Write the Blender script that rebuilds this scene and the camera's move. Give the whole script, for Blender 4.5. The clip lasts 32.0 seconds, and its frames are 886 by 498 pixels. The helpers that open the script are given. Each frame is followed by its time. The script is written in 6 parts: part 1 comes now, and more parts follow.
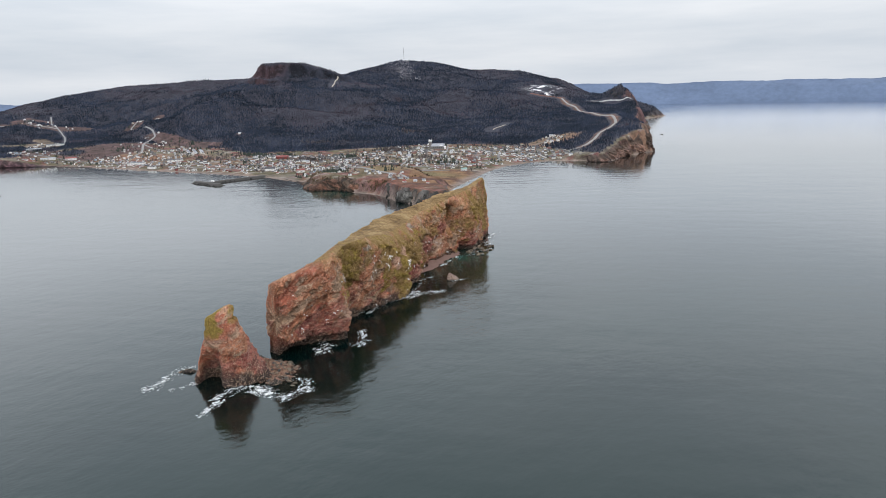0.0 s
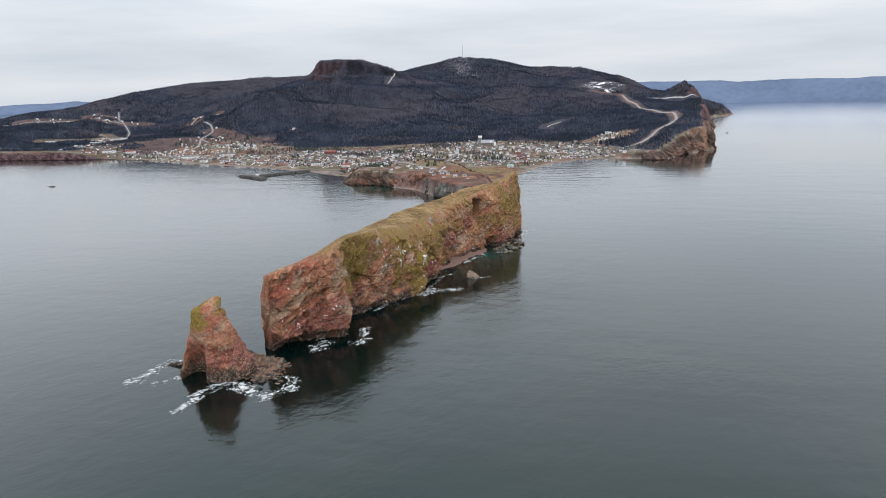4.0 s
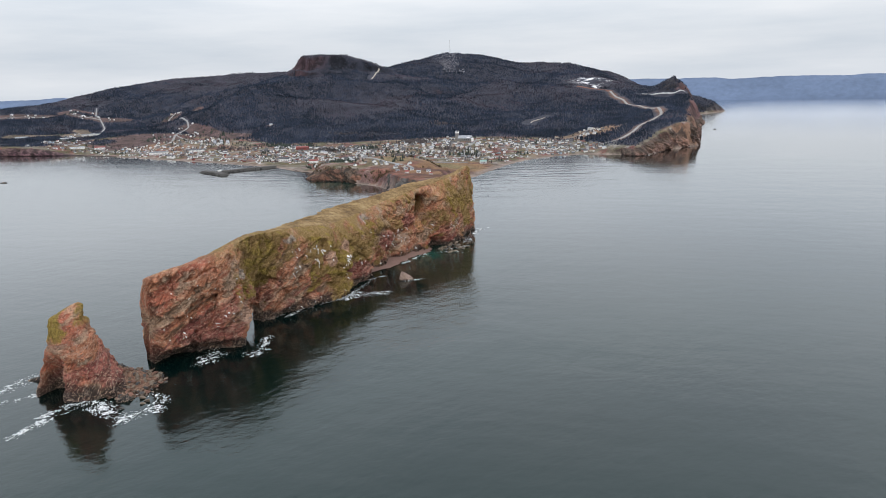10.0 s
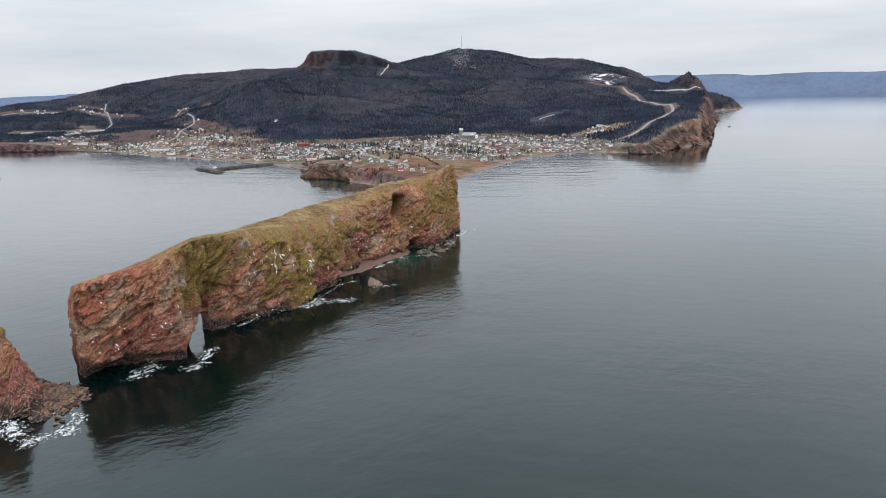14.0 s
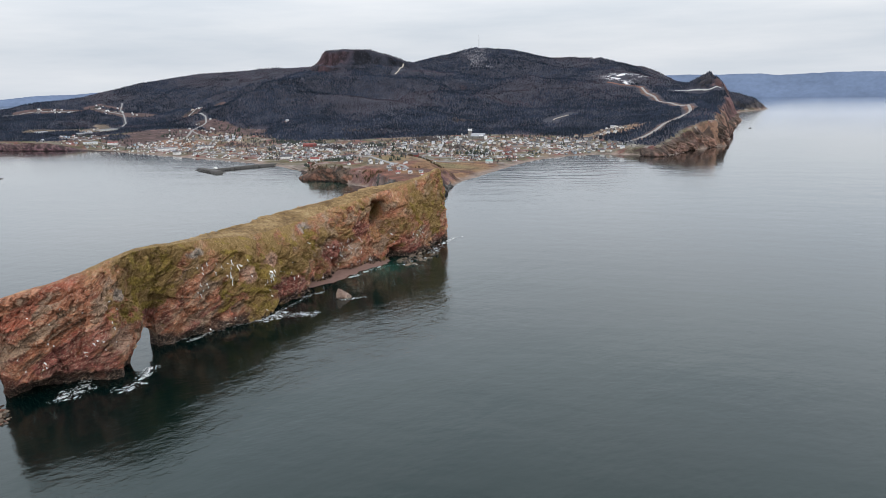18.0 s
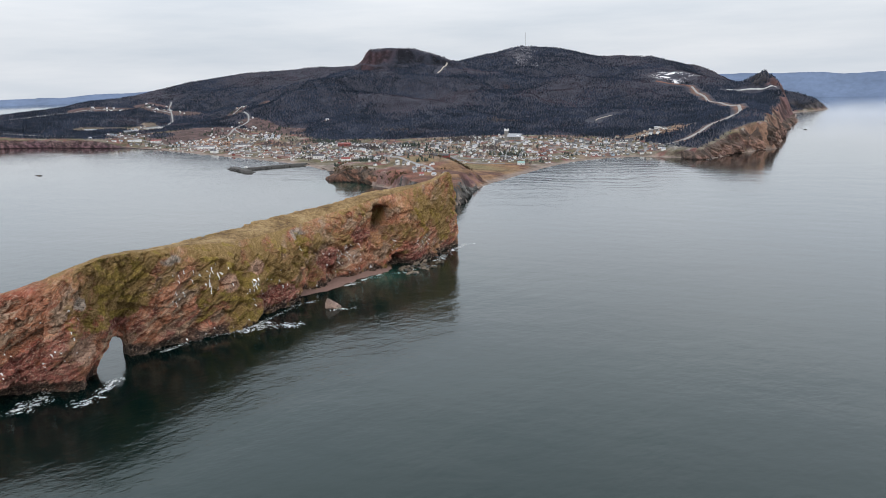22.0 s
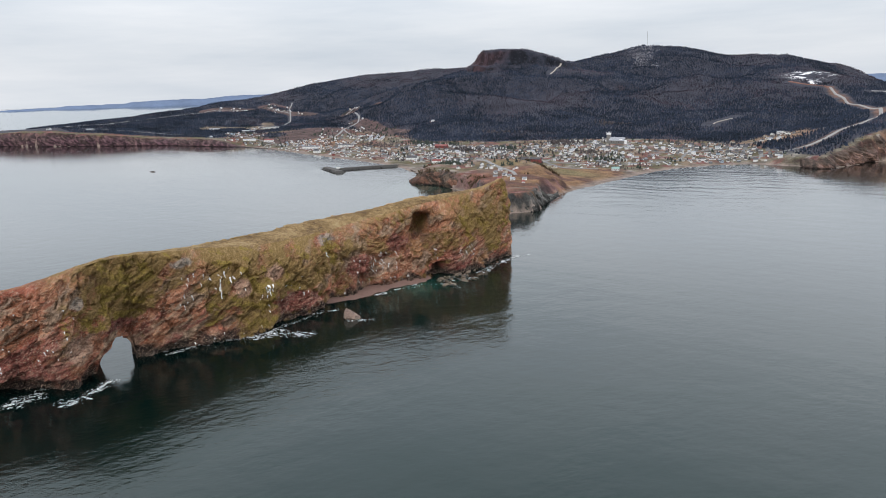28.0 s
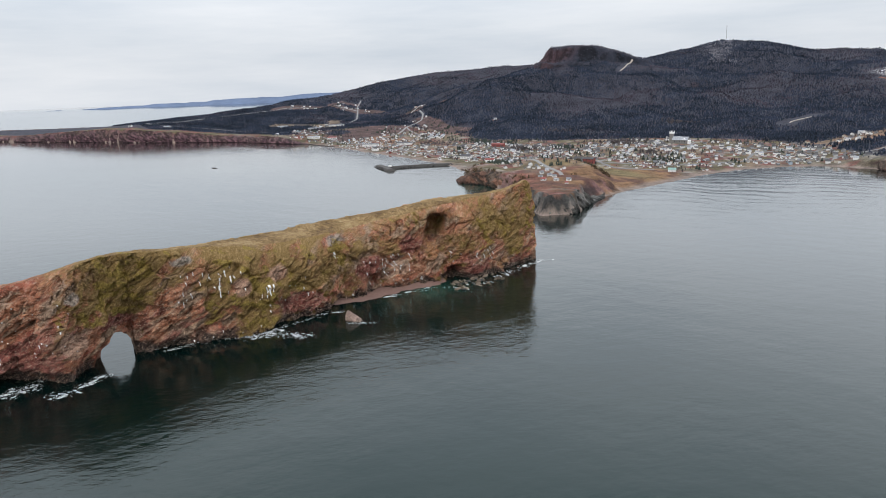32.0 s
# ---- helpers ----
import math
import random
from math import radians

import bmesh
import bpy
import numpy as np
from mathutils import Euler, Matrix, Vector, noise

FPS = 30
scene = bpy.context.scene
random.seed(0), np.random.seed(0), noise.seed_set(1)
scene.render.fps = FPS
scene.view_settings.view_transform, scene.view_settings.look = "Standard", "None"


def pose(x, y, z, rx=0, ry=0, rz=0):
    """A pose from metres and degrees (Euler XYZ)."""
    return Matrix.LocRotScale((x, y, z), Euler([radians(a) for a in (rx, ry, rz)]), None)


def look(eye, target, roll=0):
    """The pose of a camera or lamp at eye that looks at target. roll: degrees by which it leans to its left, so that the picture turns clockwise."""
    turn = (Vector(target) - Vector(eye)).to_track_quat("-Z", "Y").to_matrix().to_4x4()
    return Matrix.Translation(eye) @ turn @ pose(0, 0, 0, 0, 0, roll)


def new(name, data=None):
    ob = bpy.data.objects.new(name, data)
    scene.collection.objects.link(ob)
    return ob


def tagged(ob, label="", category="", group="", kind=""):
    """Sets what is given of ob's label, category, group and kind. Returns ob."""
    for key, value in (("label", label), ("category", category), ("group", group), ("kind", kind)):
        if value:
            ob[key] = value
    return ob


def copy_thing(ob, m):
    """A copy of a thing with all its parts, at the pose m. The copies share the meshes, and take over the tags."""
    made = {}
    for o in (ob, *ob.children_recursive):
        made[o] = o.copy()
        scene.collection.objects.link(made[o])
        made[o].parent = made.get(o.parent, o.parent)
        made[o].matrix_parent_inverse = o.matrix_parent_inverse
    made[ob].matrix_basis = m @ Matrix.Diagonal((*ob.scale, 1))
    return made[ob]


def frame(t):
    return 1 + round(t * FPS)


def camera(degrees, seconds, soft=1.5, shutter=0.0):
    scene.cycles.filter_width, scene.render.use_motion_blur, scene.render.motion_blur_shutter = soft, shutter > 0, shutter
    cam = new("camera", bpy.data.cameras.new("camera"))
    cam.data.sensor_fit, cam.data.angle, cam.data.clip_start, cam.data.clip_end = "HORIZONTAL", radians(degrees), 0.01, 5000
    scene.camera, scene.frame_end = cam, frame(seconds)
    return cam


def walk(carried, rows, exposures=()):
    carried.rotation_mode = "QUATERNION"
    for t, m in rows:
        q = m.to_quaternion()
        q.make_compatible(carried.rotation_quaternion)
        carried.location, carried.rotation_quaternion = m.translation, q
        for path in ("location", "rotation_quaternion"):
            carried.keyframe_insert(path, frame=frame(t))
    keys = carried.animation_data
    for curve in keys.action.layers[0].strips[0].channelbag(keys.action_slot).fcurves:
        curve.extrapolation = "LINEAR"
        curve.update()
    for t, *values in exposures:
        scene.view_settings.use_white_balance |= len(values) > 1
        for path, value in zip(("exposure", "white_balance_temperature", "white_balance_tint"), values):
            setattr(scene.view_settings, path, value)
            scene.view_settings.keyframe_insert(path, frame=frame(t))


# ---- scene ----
cam = camera(65.8, 32.0, soft=0.7)


def aimed(x, y, z, yaw, pitch, roll):
    """A camera pose: yaw to the left of +y, pitch upwards, roll, in degrees."""
    a, b = radians(yaw), radians(pitch)
    eye = Vector((x, y, z))
    ahead = Vector((-math.sin(a) * math.cos(b), math.cos(a) * math.cos(b), math.sin(b)))
    return look(eye, eye + 100 * ahead, roll)


# seconds, place, yaw, pitch, roll of the drone
ROWS = [
    (0, 317.6, -805.1, 192.2, 25.49, -13.76, -1.62),
    (0.5, 320.6, -799.1, 190.6, 29.43, -13.56, -1.62),
    (1, 323.5, -793.1, 188.9, 30.79, -13.51, -1.63),
    (1.5, 326.2, -787.0, 187.2, 30.84, -13.51, -1.63),
    (2, 328.9, -780.9, 185.5, 30.83, -13.59, -1.64),
    (2.5, 331.5, -774.7, 183.8, 30.85, -13.63, -1.64),
    (3, 334.0, -768.5, 182.2, 30.93, -13.60, -1.64),
    (3.5, 336.4, -762.3, 180.5, 30.92, -13.63, -1.64),
    (5.5, 345.4, -737.3, 174.5, 30.91, -13.63, -1.63),
    (6, 347.4, -731.0, 173.1, 31.02, -13.60, -1.63),
    (6.5, 349.5, -724.7, 171.8, 30.91, -13.64, -1.62),
    (7, 351.5, -718.3, 170.6, 30.93, -13.63, -1.62),
    (7.5, 353.4, -712.0, 169.5, 30.94, -13.67, -1.61),
    (8, 355.3, -705.6, 168.5, 30.95, -13.66, -1.61),
    (8.5, 357.2, -699.3, 167.5, 30.94, -13.69, -1.60),
    (9, 359.0, -692.9, 166.6, 30.98, -13.74, -1.59),
    (9.5, 360.8, -686.6, 165.8, 30.89, -13.69, -1.59),
    (10, 362.6, -680.2, 165.0, 30.88, -13.73, -1.58),
    (10.5, 364.4, -673.8, 164.4, 30.82, -13.76, -1.57),
    (11, 366.1, -667.5, 163.8, 30.90, -13.80, -1.56),
    (11.5, 367.9, -661.1, 163.3, 31.24, -13.83, -1.56),
    (12, 369.6, -654.8, 162.8, 31.74, -13.85, -1.55),
    (12.5, 371.4, -648.4, 162.4, 32.05, -13.88, -1.54),
    (13, 373.1, -642.1, 162.1, 32.36, -13.89, -1.54),
    (13.5, 374.8, -635.8, 161.8, 32.41, -13.94, -1.53),
    (14, 376.6, -629.4, 161.6, 32.46, -13.95, -1.52),
    (14.5, 378.3, -623.1, 161.4, 32.65, -13.98, -1.52),
    (16.5, 385.4, -598.0, 161.1, 33.60, -13.97, -1.49),
    (17, 387.2, -591.8, 161.1, 34.07, -13.96, -1.49),
    (17.5, 389.0, -585.6, 161.1, 34.31, -13.95, -1.49),
    (18, 390.9, -579.3, 161.1, 34.49, -13.95, -1.48),
    (18.5, 392.7, -573.1, 161.1, 34.70, -13.94, -1.48),
    (19, 394.6, -567.0, 161.1, 35.00, -13.99, -1.48),
    (19.5, 396.6, -560.8, 161.1, 35.23, -13.99, -1.48),
    (20, 398.5, -554.6, 161.2, 35.54, -14.00, -1.48),
    (20.5, 400.5, -548.5, 161.2, 36.23, -13.97, -1.48),
    (21, 402.5, -542.4, 161.1, 37.07, -13.95, -1.48),
    (21.5, 404.5, -536.3, 161.1, 37.97, -13.96, -1.49),
    (22, 406.6, -530.2, 161.1, 38.87, -13.95, -1.49),
    (22.5, 408.7, -524.1, 161.0, 39.83, -13.89, -1.50),
    (23, 410.8, -518.1, 160.9, 40.78, -13.79, -1.51),
    (23.5, 413.0, -512.0, 160.8, 41.70, -13.73, -1.51),
    (24, 415.2, -506.0, 160.6, 42.63, -13.65, -1.52),
    (24.5, 417.4, -500.0, 160.5, 43.50, -13.60, -1.54),
    (25, 419.6, -494.0, 160.3, 44.46, -13.55, -1.55),
    (25.5, 421.9, -488.0, 160.1, 45.31, -13.51, -1.56),
    (27.5, 431.4, -464.1, 159.2, 48.47, -13.51, -1.64),
    (28, 433.8, -458.2, 159.0, 49.39, -13.56, -1.66),
    (28.5, 436.3, -452.3, 158.8, 50.25, -13.54, -1.68),
    (29, 438.8, -446.4, 158.7, 51.10, -13.56, -1.71),
    (29.5, 441.3, -440.4, 158.5, 51.94, -13.56, -1.74),
    (30, 443.8, -434.5, 158.4, 52.78, -13.60, -1.77),
    (30.5, 446.4, -428.6, 158.4, 53.62, -13.59, -1.80),
    (31, 449.0, -422.7, 158.5, 54.33, -13.62, -1.84),
    (31.5, 451.6, -416.8, 158.6, 55.09, -13.64, -1.87),
    (32, 454.2, -410.8, 158.9, 55.88, -13.58, -1.91),
]
walk(cam, [(row[0], aimed(*row[1:])) for row in ROWS])

# ---------------------------------------------------------------- light
world = bpy.data.worlds.new("overcast_sky")
scene.world = world
world.use_nodes = True
wn, wl = world.node_tree.nodes, world.node_tree.links
wn.clear()
w_out = wn.new("ShaderNodeOutputWorld")
w_bg = wn.new("ShaderNodeBackground")
w_sky = wn.new("ShaderNodeTexSky")
w_sky.sky_type, w_sky.sun_disc = "NISHITA", False
w_sky.sun_elevation, w_sky.sun_rotation = radians(33), radians(150)
w_sky.dust_density = 4.0
w_scale = wn.new("ShaderNodeVectorMath")
w_scale.operation = "SCALE"
w_scale.inputs["Scale"].default_value = 0.10
wl.new(w_sky.outputs[0], w_scale.inputs[0])
w_co = wn.new("ShaderNodeTexCoord")
w_map = wn.new("ShaderNodeMapping")
w_map.inputs["Scale"].default_value = (1.6, 1.6, 13.0)
wl.new(w_co.outputs["Generated"], w_map.inputs[0])
w_noise = wn.new("ShaderNodeTexNoise")
w_noise.inputs["Scale"].default_value = 1.5
w_noise.inputs["Detail"].default_value = 7.0
w_noise.inputs["Roughness"].default_value = 0.55
wl.new(w_map.outputs[0], w_noise.inputs[0])
w_ramp = wn.new("ShaderNodeValToRGB")
w_ramp.color_ramp.elements[0].position, w_ramp.color_ramp.elements[0].color = 0.30, (0.575, 0.63, 0.70, 1)
w_ramp.color_ramp.elements[1].position, w_ramp.color_ramp.elements[1].color = 0.68, (0.765, 0.79, 0.83, 1)
wl.new(w_noise.outputs[0], w_ramp.inputs[0])
w_mix = wn.new("ShaderNodeMix")
w_mix.data_type = "RGBA"
w_mix.inputs[0].default_value = 0.93
wl.new(w_scale.outputs[0], w_mix.inputs[6])
wl.new(w_ramp.outputs[0], w_mix.inputs[7])
# the cloud deck is brighter overhead than near the horizon
w_sep = wn.new("ShaderNodeSeparateXYZ")
wl.new(w_co.outputs["Generated"], w_sep.inputs[0])
w_up = wn.new("ShaderNodeMapRange")
w_up.interpolation_type = "SMOOTHSTEP"
for key, v in (("From Min", 0.02), ("From Max", 0.5), ("To Min", 0.94), ("To Max", 1.82)):
    w_up.inputs[key].default_value = v
wl.new(w_sep.outputs[2], w_up.inputs["Value"])
w_deck = wn.new("ShaderNodeVectorMath")
w_deck.operation = "SCALE"
wl.new(w_mix.outputs[2], w_deck.inputs[0])
wl.new(w_up.outputs[0], w_deck.inputs["Scale"])
wl.new(w_deck.outputs[0], w_bg.inputs[0])
w_bg.inputs[1].default_value = 1.18
wl.new(w_bg.outputs[0], w_out.inputs[0])

sun = new("sun", bpy.data.lights.new("sun", "SUN"))
sun.data.energy, sun.data.angle, sun.data.color = 0.5, radians(25), (1.0, 0.96, 0.9)
sun.matrix_world = look((0, 0, 0), (-0.42, 0.72, -0.55))

# ---------------------------------------------------------------- helpers of this scene
rng = np.random.default_rng(7)


def hashed(ix, iy, iz, seed):
    """A repeatable number between 0 and 1 for each cell of a lattice."""
    h = (ix * 374761393 + iy * 668265263 + iz * 2147483647 + seed * 1274126177) & 0xFFFFFFFF
    h = ((h ^ (h >> 13)) * 1274126177) & 0xFFFFFFFF
    h = ((h ^ (h >> 16)) * 668265263) & 0xFFFFFFFF
    return ((h ^ (h >> 15)) & 0xFFFFFF) / float(0xFFFFFF)


def vnoise(x, y, z=0.0, seed=0):
    """Smooth value noise from -1 to 1 on arrays."""
    x, y, z = np.broadcast_arrays(np.asarray(x, float), y, z)
    ix, iy, iz = (np.floor(a).astype(np.int64) for a in (x, y, z))
    fx, fy, fz = (a - b for a, b in ((x, ix), (y, iy), (z, iz)))
    fx, fy, fz = (f * f * f * (f * (6 * f - 15) + 10) for f in (fx, fy, fz))
    out = 0.0
    for dx in (0, 1):
        for dy in (0, 1):
            for dz in (0, 1):
                wgt = (fx if dx else 1 - fx) * (fy if dy else 1 - fy) * (fz if dz else 1 - fz)
                out = out + wgt * hashed(ix + dx, iy + dy, iz + dz, seed)
    return out * 2 - 1


def fbm(x, y, z=0.0, octaves=4, seed=0, gain=0.5):
    out, amp, total = 0.0, 1.0, 0.0
    for o in range(octaves):
        k = 2.03**o
        out = out + amp * vnoise(np.asarray(x) * k + 17.3 * o, np.asarray(y) * k - 9.1 * o, np.asarray(z) * k + 4.7 * o, seed + o)
        total += amp
        amp *= gain
    return out / total


def cells(x, y, z, seed=0):
    """Cell noise on arrays: a random value of the nearest cell, its tilt terms, and how far the second nearest lies."""
    ix, iy, iz = (np.floor(a).astype(np.int64) for a in (x, y, z))
    best = np.full(x.shape, 9.0)
    second = np.full(x.shape, 9.0)
    val, tx, ty = np.zeros(x.shape), np.zeros(x.shape), np.zeros(x.shape)
    for dx in (-1, 0, 1):
        for dy in (-1, 0, 1):
            for dz in (-1, 0, 1):
                jx, jy, jz = ix + dx, iy + dy, iz + dz
                px = jx + hashed(jx, jy, jz, seed)
                py = jy + hashed(jx, jy, jz, seed + 1)
                pz = jz + hashed(jx, jy, jz, seed + 2)
                d = np.sqrt((px - x) ** 2 + (py - y) ** 2 + (pz - z) ** 2)
                near = d < best
                second = np.where(near, best, np.minimum(second, d))
                v = hashed(jx, jy, jz, seed + 3) * 2 - 1
                a = hashed(jx, jy, jz, seed + 4) * 2 - 1
                b = hashed(jx, jy, jz, seed + 5) * 2 - 1
                val = np.where(near, v + a * (y - py) + b * (z - pz), val)
                tx = np.where(near, v, tx)
                best = np.where(near, d, best)
    return val, tx, second - best


def smooth(a, b, x):
    t = np.clip((x - a) / (b - a), 0, 1)
    return t * t * (3 - 2 * t)


def mesh_from(name, verts, faces, material=None, shade=True):
    """A mesh from arrays of corners and of faces that all have the same number of corners."""
    verts, faces = np.asarray(verts, np.float32), np.asarray(faces, np.int32)
    me = bpy.data.meshes.new(name)
    n = faces.shape[1]
    me.vertices.add(len(verts))
    me.vertices.foreach_set("co", verts.ravel())
    me.loops.add(faces.size)
    me.loops.foreach_set("vertex_index", faces.ravel())
    me.polygons.add(len(faces))
    me.polygons.foreach_set("loop_start", np.arange(0, faces.size, n, dtype=np.int32))
    me.polygons.foreach_set("use_smooth", np.full(len(faces), shade))
    me.update(calc_edges=True)
    if material:
        me.materials.append(material)
    return me


def grid_faces(rows, cols, wrap=False):
    """Quads of a grid of rows x cols corners; wrap: the last column joins the first."""
    r = np.arange(rows - 1)[:, None]
    c = np.arange(cols if wrap else cols - 1)[None, :]
    d = (c + 1) % cols
    return np.stack([r * cols + c, r * cols + d, (r + 1) * cols + d, (r + 1) * cols + c], -1).reshape(-1, 4)


def paint(me, name, values):
    """A colour for each corner point: what covers the surface there."""
    layer = me.color_attributes.new(name, "FLOAT_COLOR", "POINT")
    full = np.ones((len(values), 4), np.float32)
    full[:, : values.shape[1]] = values
    layer.data.foreach_set("color", full.ravel())


def part(name, bm, material, parent, label=""):
    """Links a bmesh as one mesh object under a thing or a part."""
    me = bpy.data.meshes.new(name)
    bm.normal_update()
    bm.to_mesh(me)
    bm.free()
    me.materials.append(material)
    ob = new(name, me)
    ob.parent = parent
    return tagged(ob, label)


def box_bm(x0, y0, z0, x1, y1, z1, bevel=0.0):
    bm = bmesh.new()
    bmesh.ops.create_cube(bm, size=1)
    for v in bm.verts:
        v.co = Vector((x0 + (v.co.x + 0.5) * (x1 - x0), y0 + (v.co.y + 0.5) * (y1 - y0), z0 + (v.co.z + 0.5) * (z1 - z0)))
    if bevel:
        bmesh.ops.bevel(bm, geom=bm.edges[:], offset=bevel, segments=1, affect="EDGES")
    return bm


# ---------------------------------------------------------------- materials
def material(name, color, rough=0.9, metal=0.0):
    m = bpy.data.materials.new(name)
    m.use_nodes = True
    b = m.node_tree.nodes["Principled BSDF"]
    b.inputs["Base Color"].default_value = (*color, 1)
    b.inputs["Roughness"].default_value = rough
    b.inputs["Metallic"].default_value = metal
    b.inputs["Specular IOR Level"].default_value = 0.25
    return m


def node(m, kind, **values):
    n = m.node_tree.nodes.new(kind)
    for key, v in values.items():
        n.inputs[key].default_value = v
    return n


def link(m, a, b):
    m.node_tree.links.new(a, b)


def noise_node(m, scale, detail=5.0, rough=0.6, stretch=(1, 1, 1), turn=(0, 0, 0)):
    co = node(m, "ShaderNodeTexCoord")
    tn = node(m, "ShaderNodeMapping", Rotation=turn)
    mp = node(m, "ShaderNodeMapping", Scale=stretch)
    link(m, co.outputs["Object"], tn.inputs[0])
    link(m, tn.outputs[0], mp.inputs[0])
    n = node(m, "ShaderNodeTexNoise", Scale=scale, Detail=detail, Roughness=rough)
    link(m, mp.outputs[0], n.inputs["Vector"])
    return n.outputs["Fac"]


def ramp(m, fac, stops):
    r = node(m, "ShaderNodeValToRGB")
    els = r.color_ramp.elements
    while len(els) < len(stops):
        els.new(0.5)
    for e, (p, c) in zip(els, stops):
        e.position, e.color = p, (*c, 1) if len(c) == 3 else c
    link(m, fac, r.inputs[0])
    return r.outputs[0]


def mix(m, fac, a, b, kind="MIX"):
    n = node(m, "ShaderNodeMix")
    n.data_type, n.blend_type = "RGBA", kind
    for sock, v in ((n.inputs[0], fac), (n.inputs[6], a), (n.inputs[7], b)):
        if isinstance(v, (int, float)):
            sock.default_value = v
        elif isinstance(v, tuple):
            sock.default_value = (*v, 1)
        else:
            link(m, v, sock)
    return n.outputs[2]


def math_node(m, op, a, b):
    n = node(m, "ShaderNodeMath")
    n.operation = op
    for sock, v in zip(n.inputs, (a, b)):
        if isinstance(v, (int, float)):
            sock.default_value = v
        else:
            link(m, v, sock)
    return n.outputs[0]


def bump(m, height, strength, distance):
    n = node(m, "ShaderNodeBump", Strength=strength, Distance=distance)
    link(m, height, n.inputs["Height"])
    return n.outputs[0]


def shader_of(m):
    return m.node_tree.nodes["Principled BSDF"].inputs


def worn(name, color, rough=0.85, spread=0.18, scale=0.6, strength=0.2):
    """A plain painted or weathered surface with stains at two scales, that differs from piece to piece."""
    m = material(name, color, rough)
    info = node(m, "ShaderNodeObjectInfo")
    n1, n2 = noise_node(m, scale, 4), noise_node(m, scale * 9, 3)
    f = math_node(m, "MULTIPLY", math_node(m, "ADD", n1, n2), 0.5)
    f = math_node(m, "ADD", math_node(m, "MULTIPLY", f, 0.75), math_node(m, "MULTIPLY", info.outputs["Random"], 0.25))
    dark = tuple(c * (1 - 1.6 * spread) for c in color)
    light = tuple(min(1, c * (1 + spread)) for c in color)
    link(m, ramp(m, f, [(0.3, dark), (0.62, light)]), shader_of(m)["Base Color"])
    link(m, bump(m, n2, strength, 0.05), shader_of(m)["Normal"])
    return m

# ---------------------------------------------------------------- water
SEA_AT = (385.0, -600.0)


def sea_material():
    m = material("sea_water", (0.008, 0.02, 0.021), 0.10)
    s = shader_of(m)
    s["IOR"].default_value = 1.36
    s["Specular IOR Level"].default_value = 0.5
    s["Specular Tint"].default_value = (0.66, 1.0, 0.98, 1)
    s["Coat Weight"].default_value, s["Coat IOR"].default_value, s["Coat Roughness"].default_value = 0.40, 1.36, 0.07
    ripple = noise_node(m, 0.34, 4, 0.6, (1.0, 0.55, 1), (0, 0, 0.5))
    chop = noise_node(m, 0.075, 3, 0.55, (1.0, 0.5, 1), (0, 0, 0.2))
    swell = noise_node(m, 0.012, 3, 0.5, (0.55, 1.5, 1), (0, 0, -0.3))
    patch = noise_node(m, 0.0045, 3, 0.5, (1, 0.5, 1), (0, 0, 0.4))
    col = ramp(m, patch, [(0.35, (0.0003, 0.0042, 0.0039)), (0.7, (0.0004, 0.0080, 0.0073))])
    cov = node(m, "ShaderNodeVertexColor")
    cov.layer_name = "shoal"
    sep = node(m, "ShaderNodeSeparateColor")
    link(m, cov.outputs[0], sep.inputs[0])
    col = mix(m, sep.outputs[0], col, (0.022, 0.085, 0.064))
    link(m, col, s["Base Color"])
    h = math_node(m, "ADD", math_node(m, "MULTIPLY", ripple, 0.75), math_node(m, "MULTIPLY", chop, 1.8))
    h = math_node(m, "ADD", h, math_node(m, "MULTIPLY", swell, 5.0))
    co = node(m, "ShaderNodeTexCoord")
    turn = node(m, "ShaderNodeMapping", Rotation=(0, 0, radians(62)))
    link(m, co.outputs["Object"], turn.inputs[0])
    roll = node(m, "ShaderNodeTexWave", Scale=0.010, Distortion=11.0, Detail=3.0)
    roll.inputs["Detail Scale"].default_value = 0.6
    link(m, turn.outputs[0], roll.inputs["Vector"])
    h = math_node(m, "ADD", h, math_node(m, "MULTIPLY", math_node(m, "MULTIPLY", roll.outputs["Fac"], sep.outputs[1]), 1.1))
    relief = node(m, "ShaderNodeBump", Distance=1.0)
    link(m, h, relief.inputs["Height"])
    link(m, math_node(m, "MULTIPLY", sep.outputs[2], 0.16), relief.inputs["Strength"])
    link(m, relief.outputs[0], s["Normal"])
    link(m, relief.outputs[0], s["Coat Normal"])
    rough = math_node(m, "ADD", math_node(m, "MULTIPLY", patch, 0.06), math_node(m, "ADD", math_node(m, "MULTIPLY", cov.outputs["Alpha"], 0.14), 0.025))
    link(m, rough, s["Roughness"])
    link(m, rough, s["Coat Roughness"])
    link(m, math_node(m, "ADD", math_node(m, "MULTIPLY", cov.outputs["Alpha"], 1.8), 0.14), s["Coat Weight"])
    return m


def hump(x, y, cx, cy, rx, ry=None):
    return np.exp(-(((x - cx) / rx) ** 2 + ((y - cy) / (ry or rx)) ** 2))


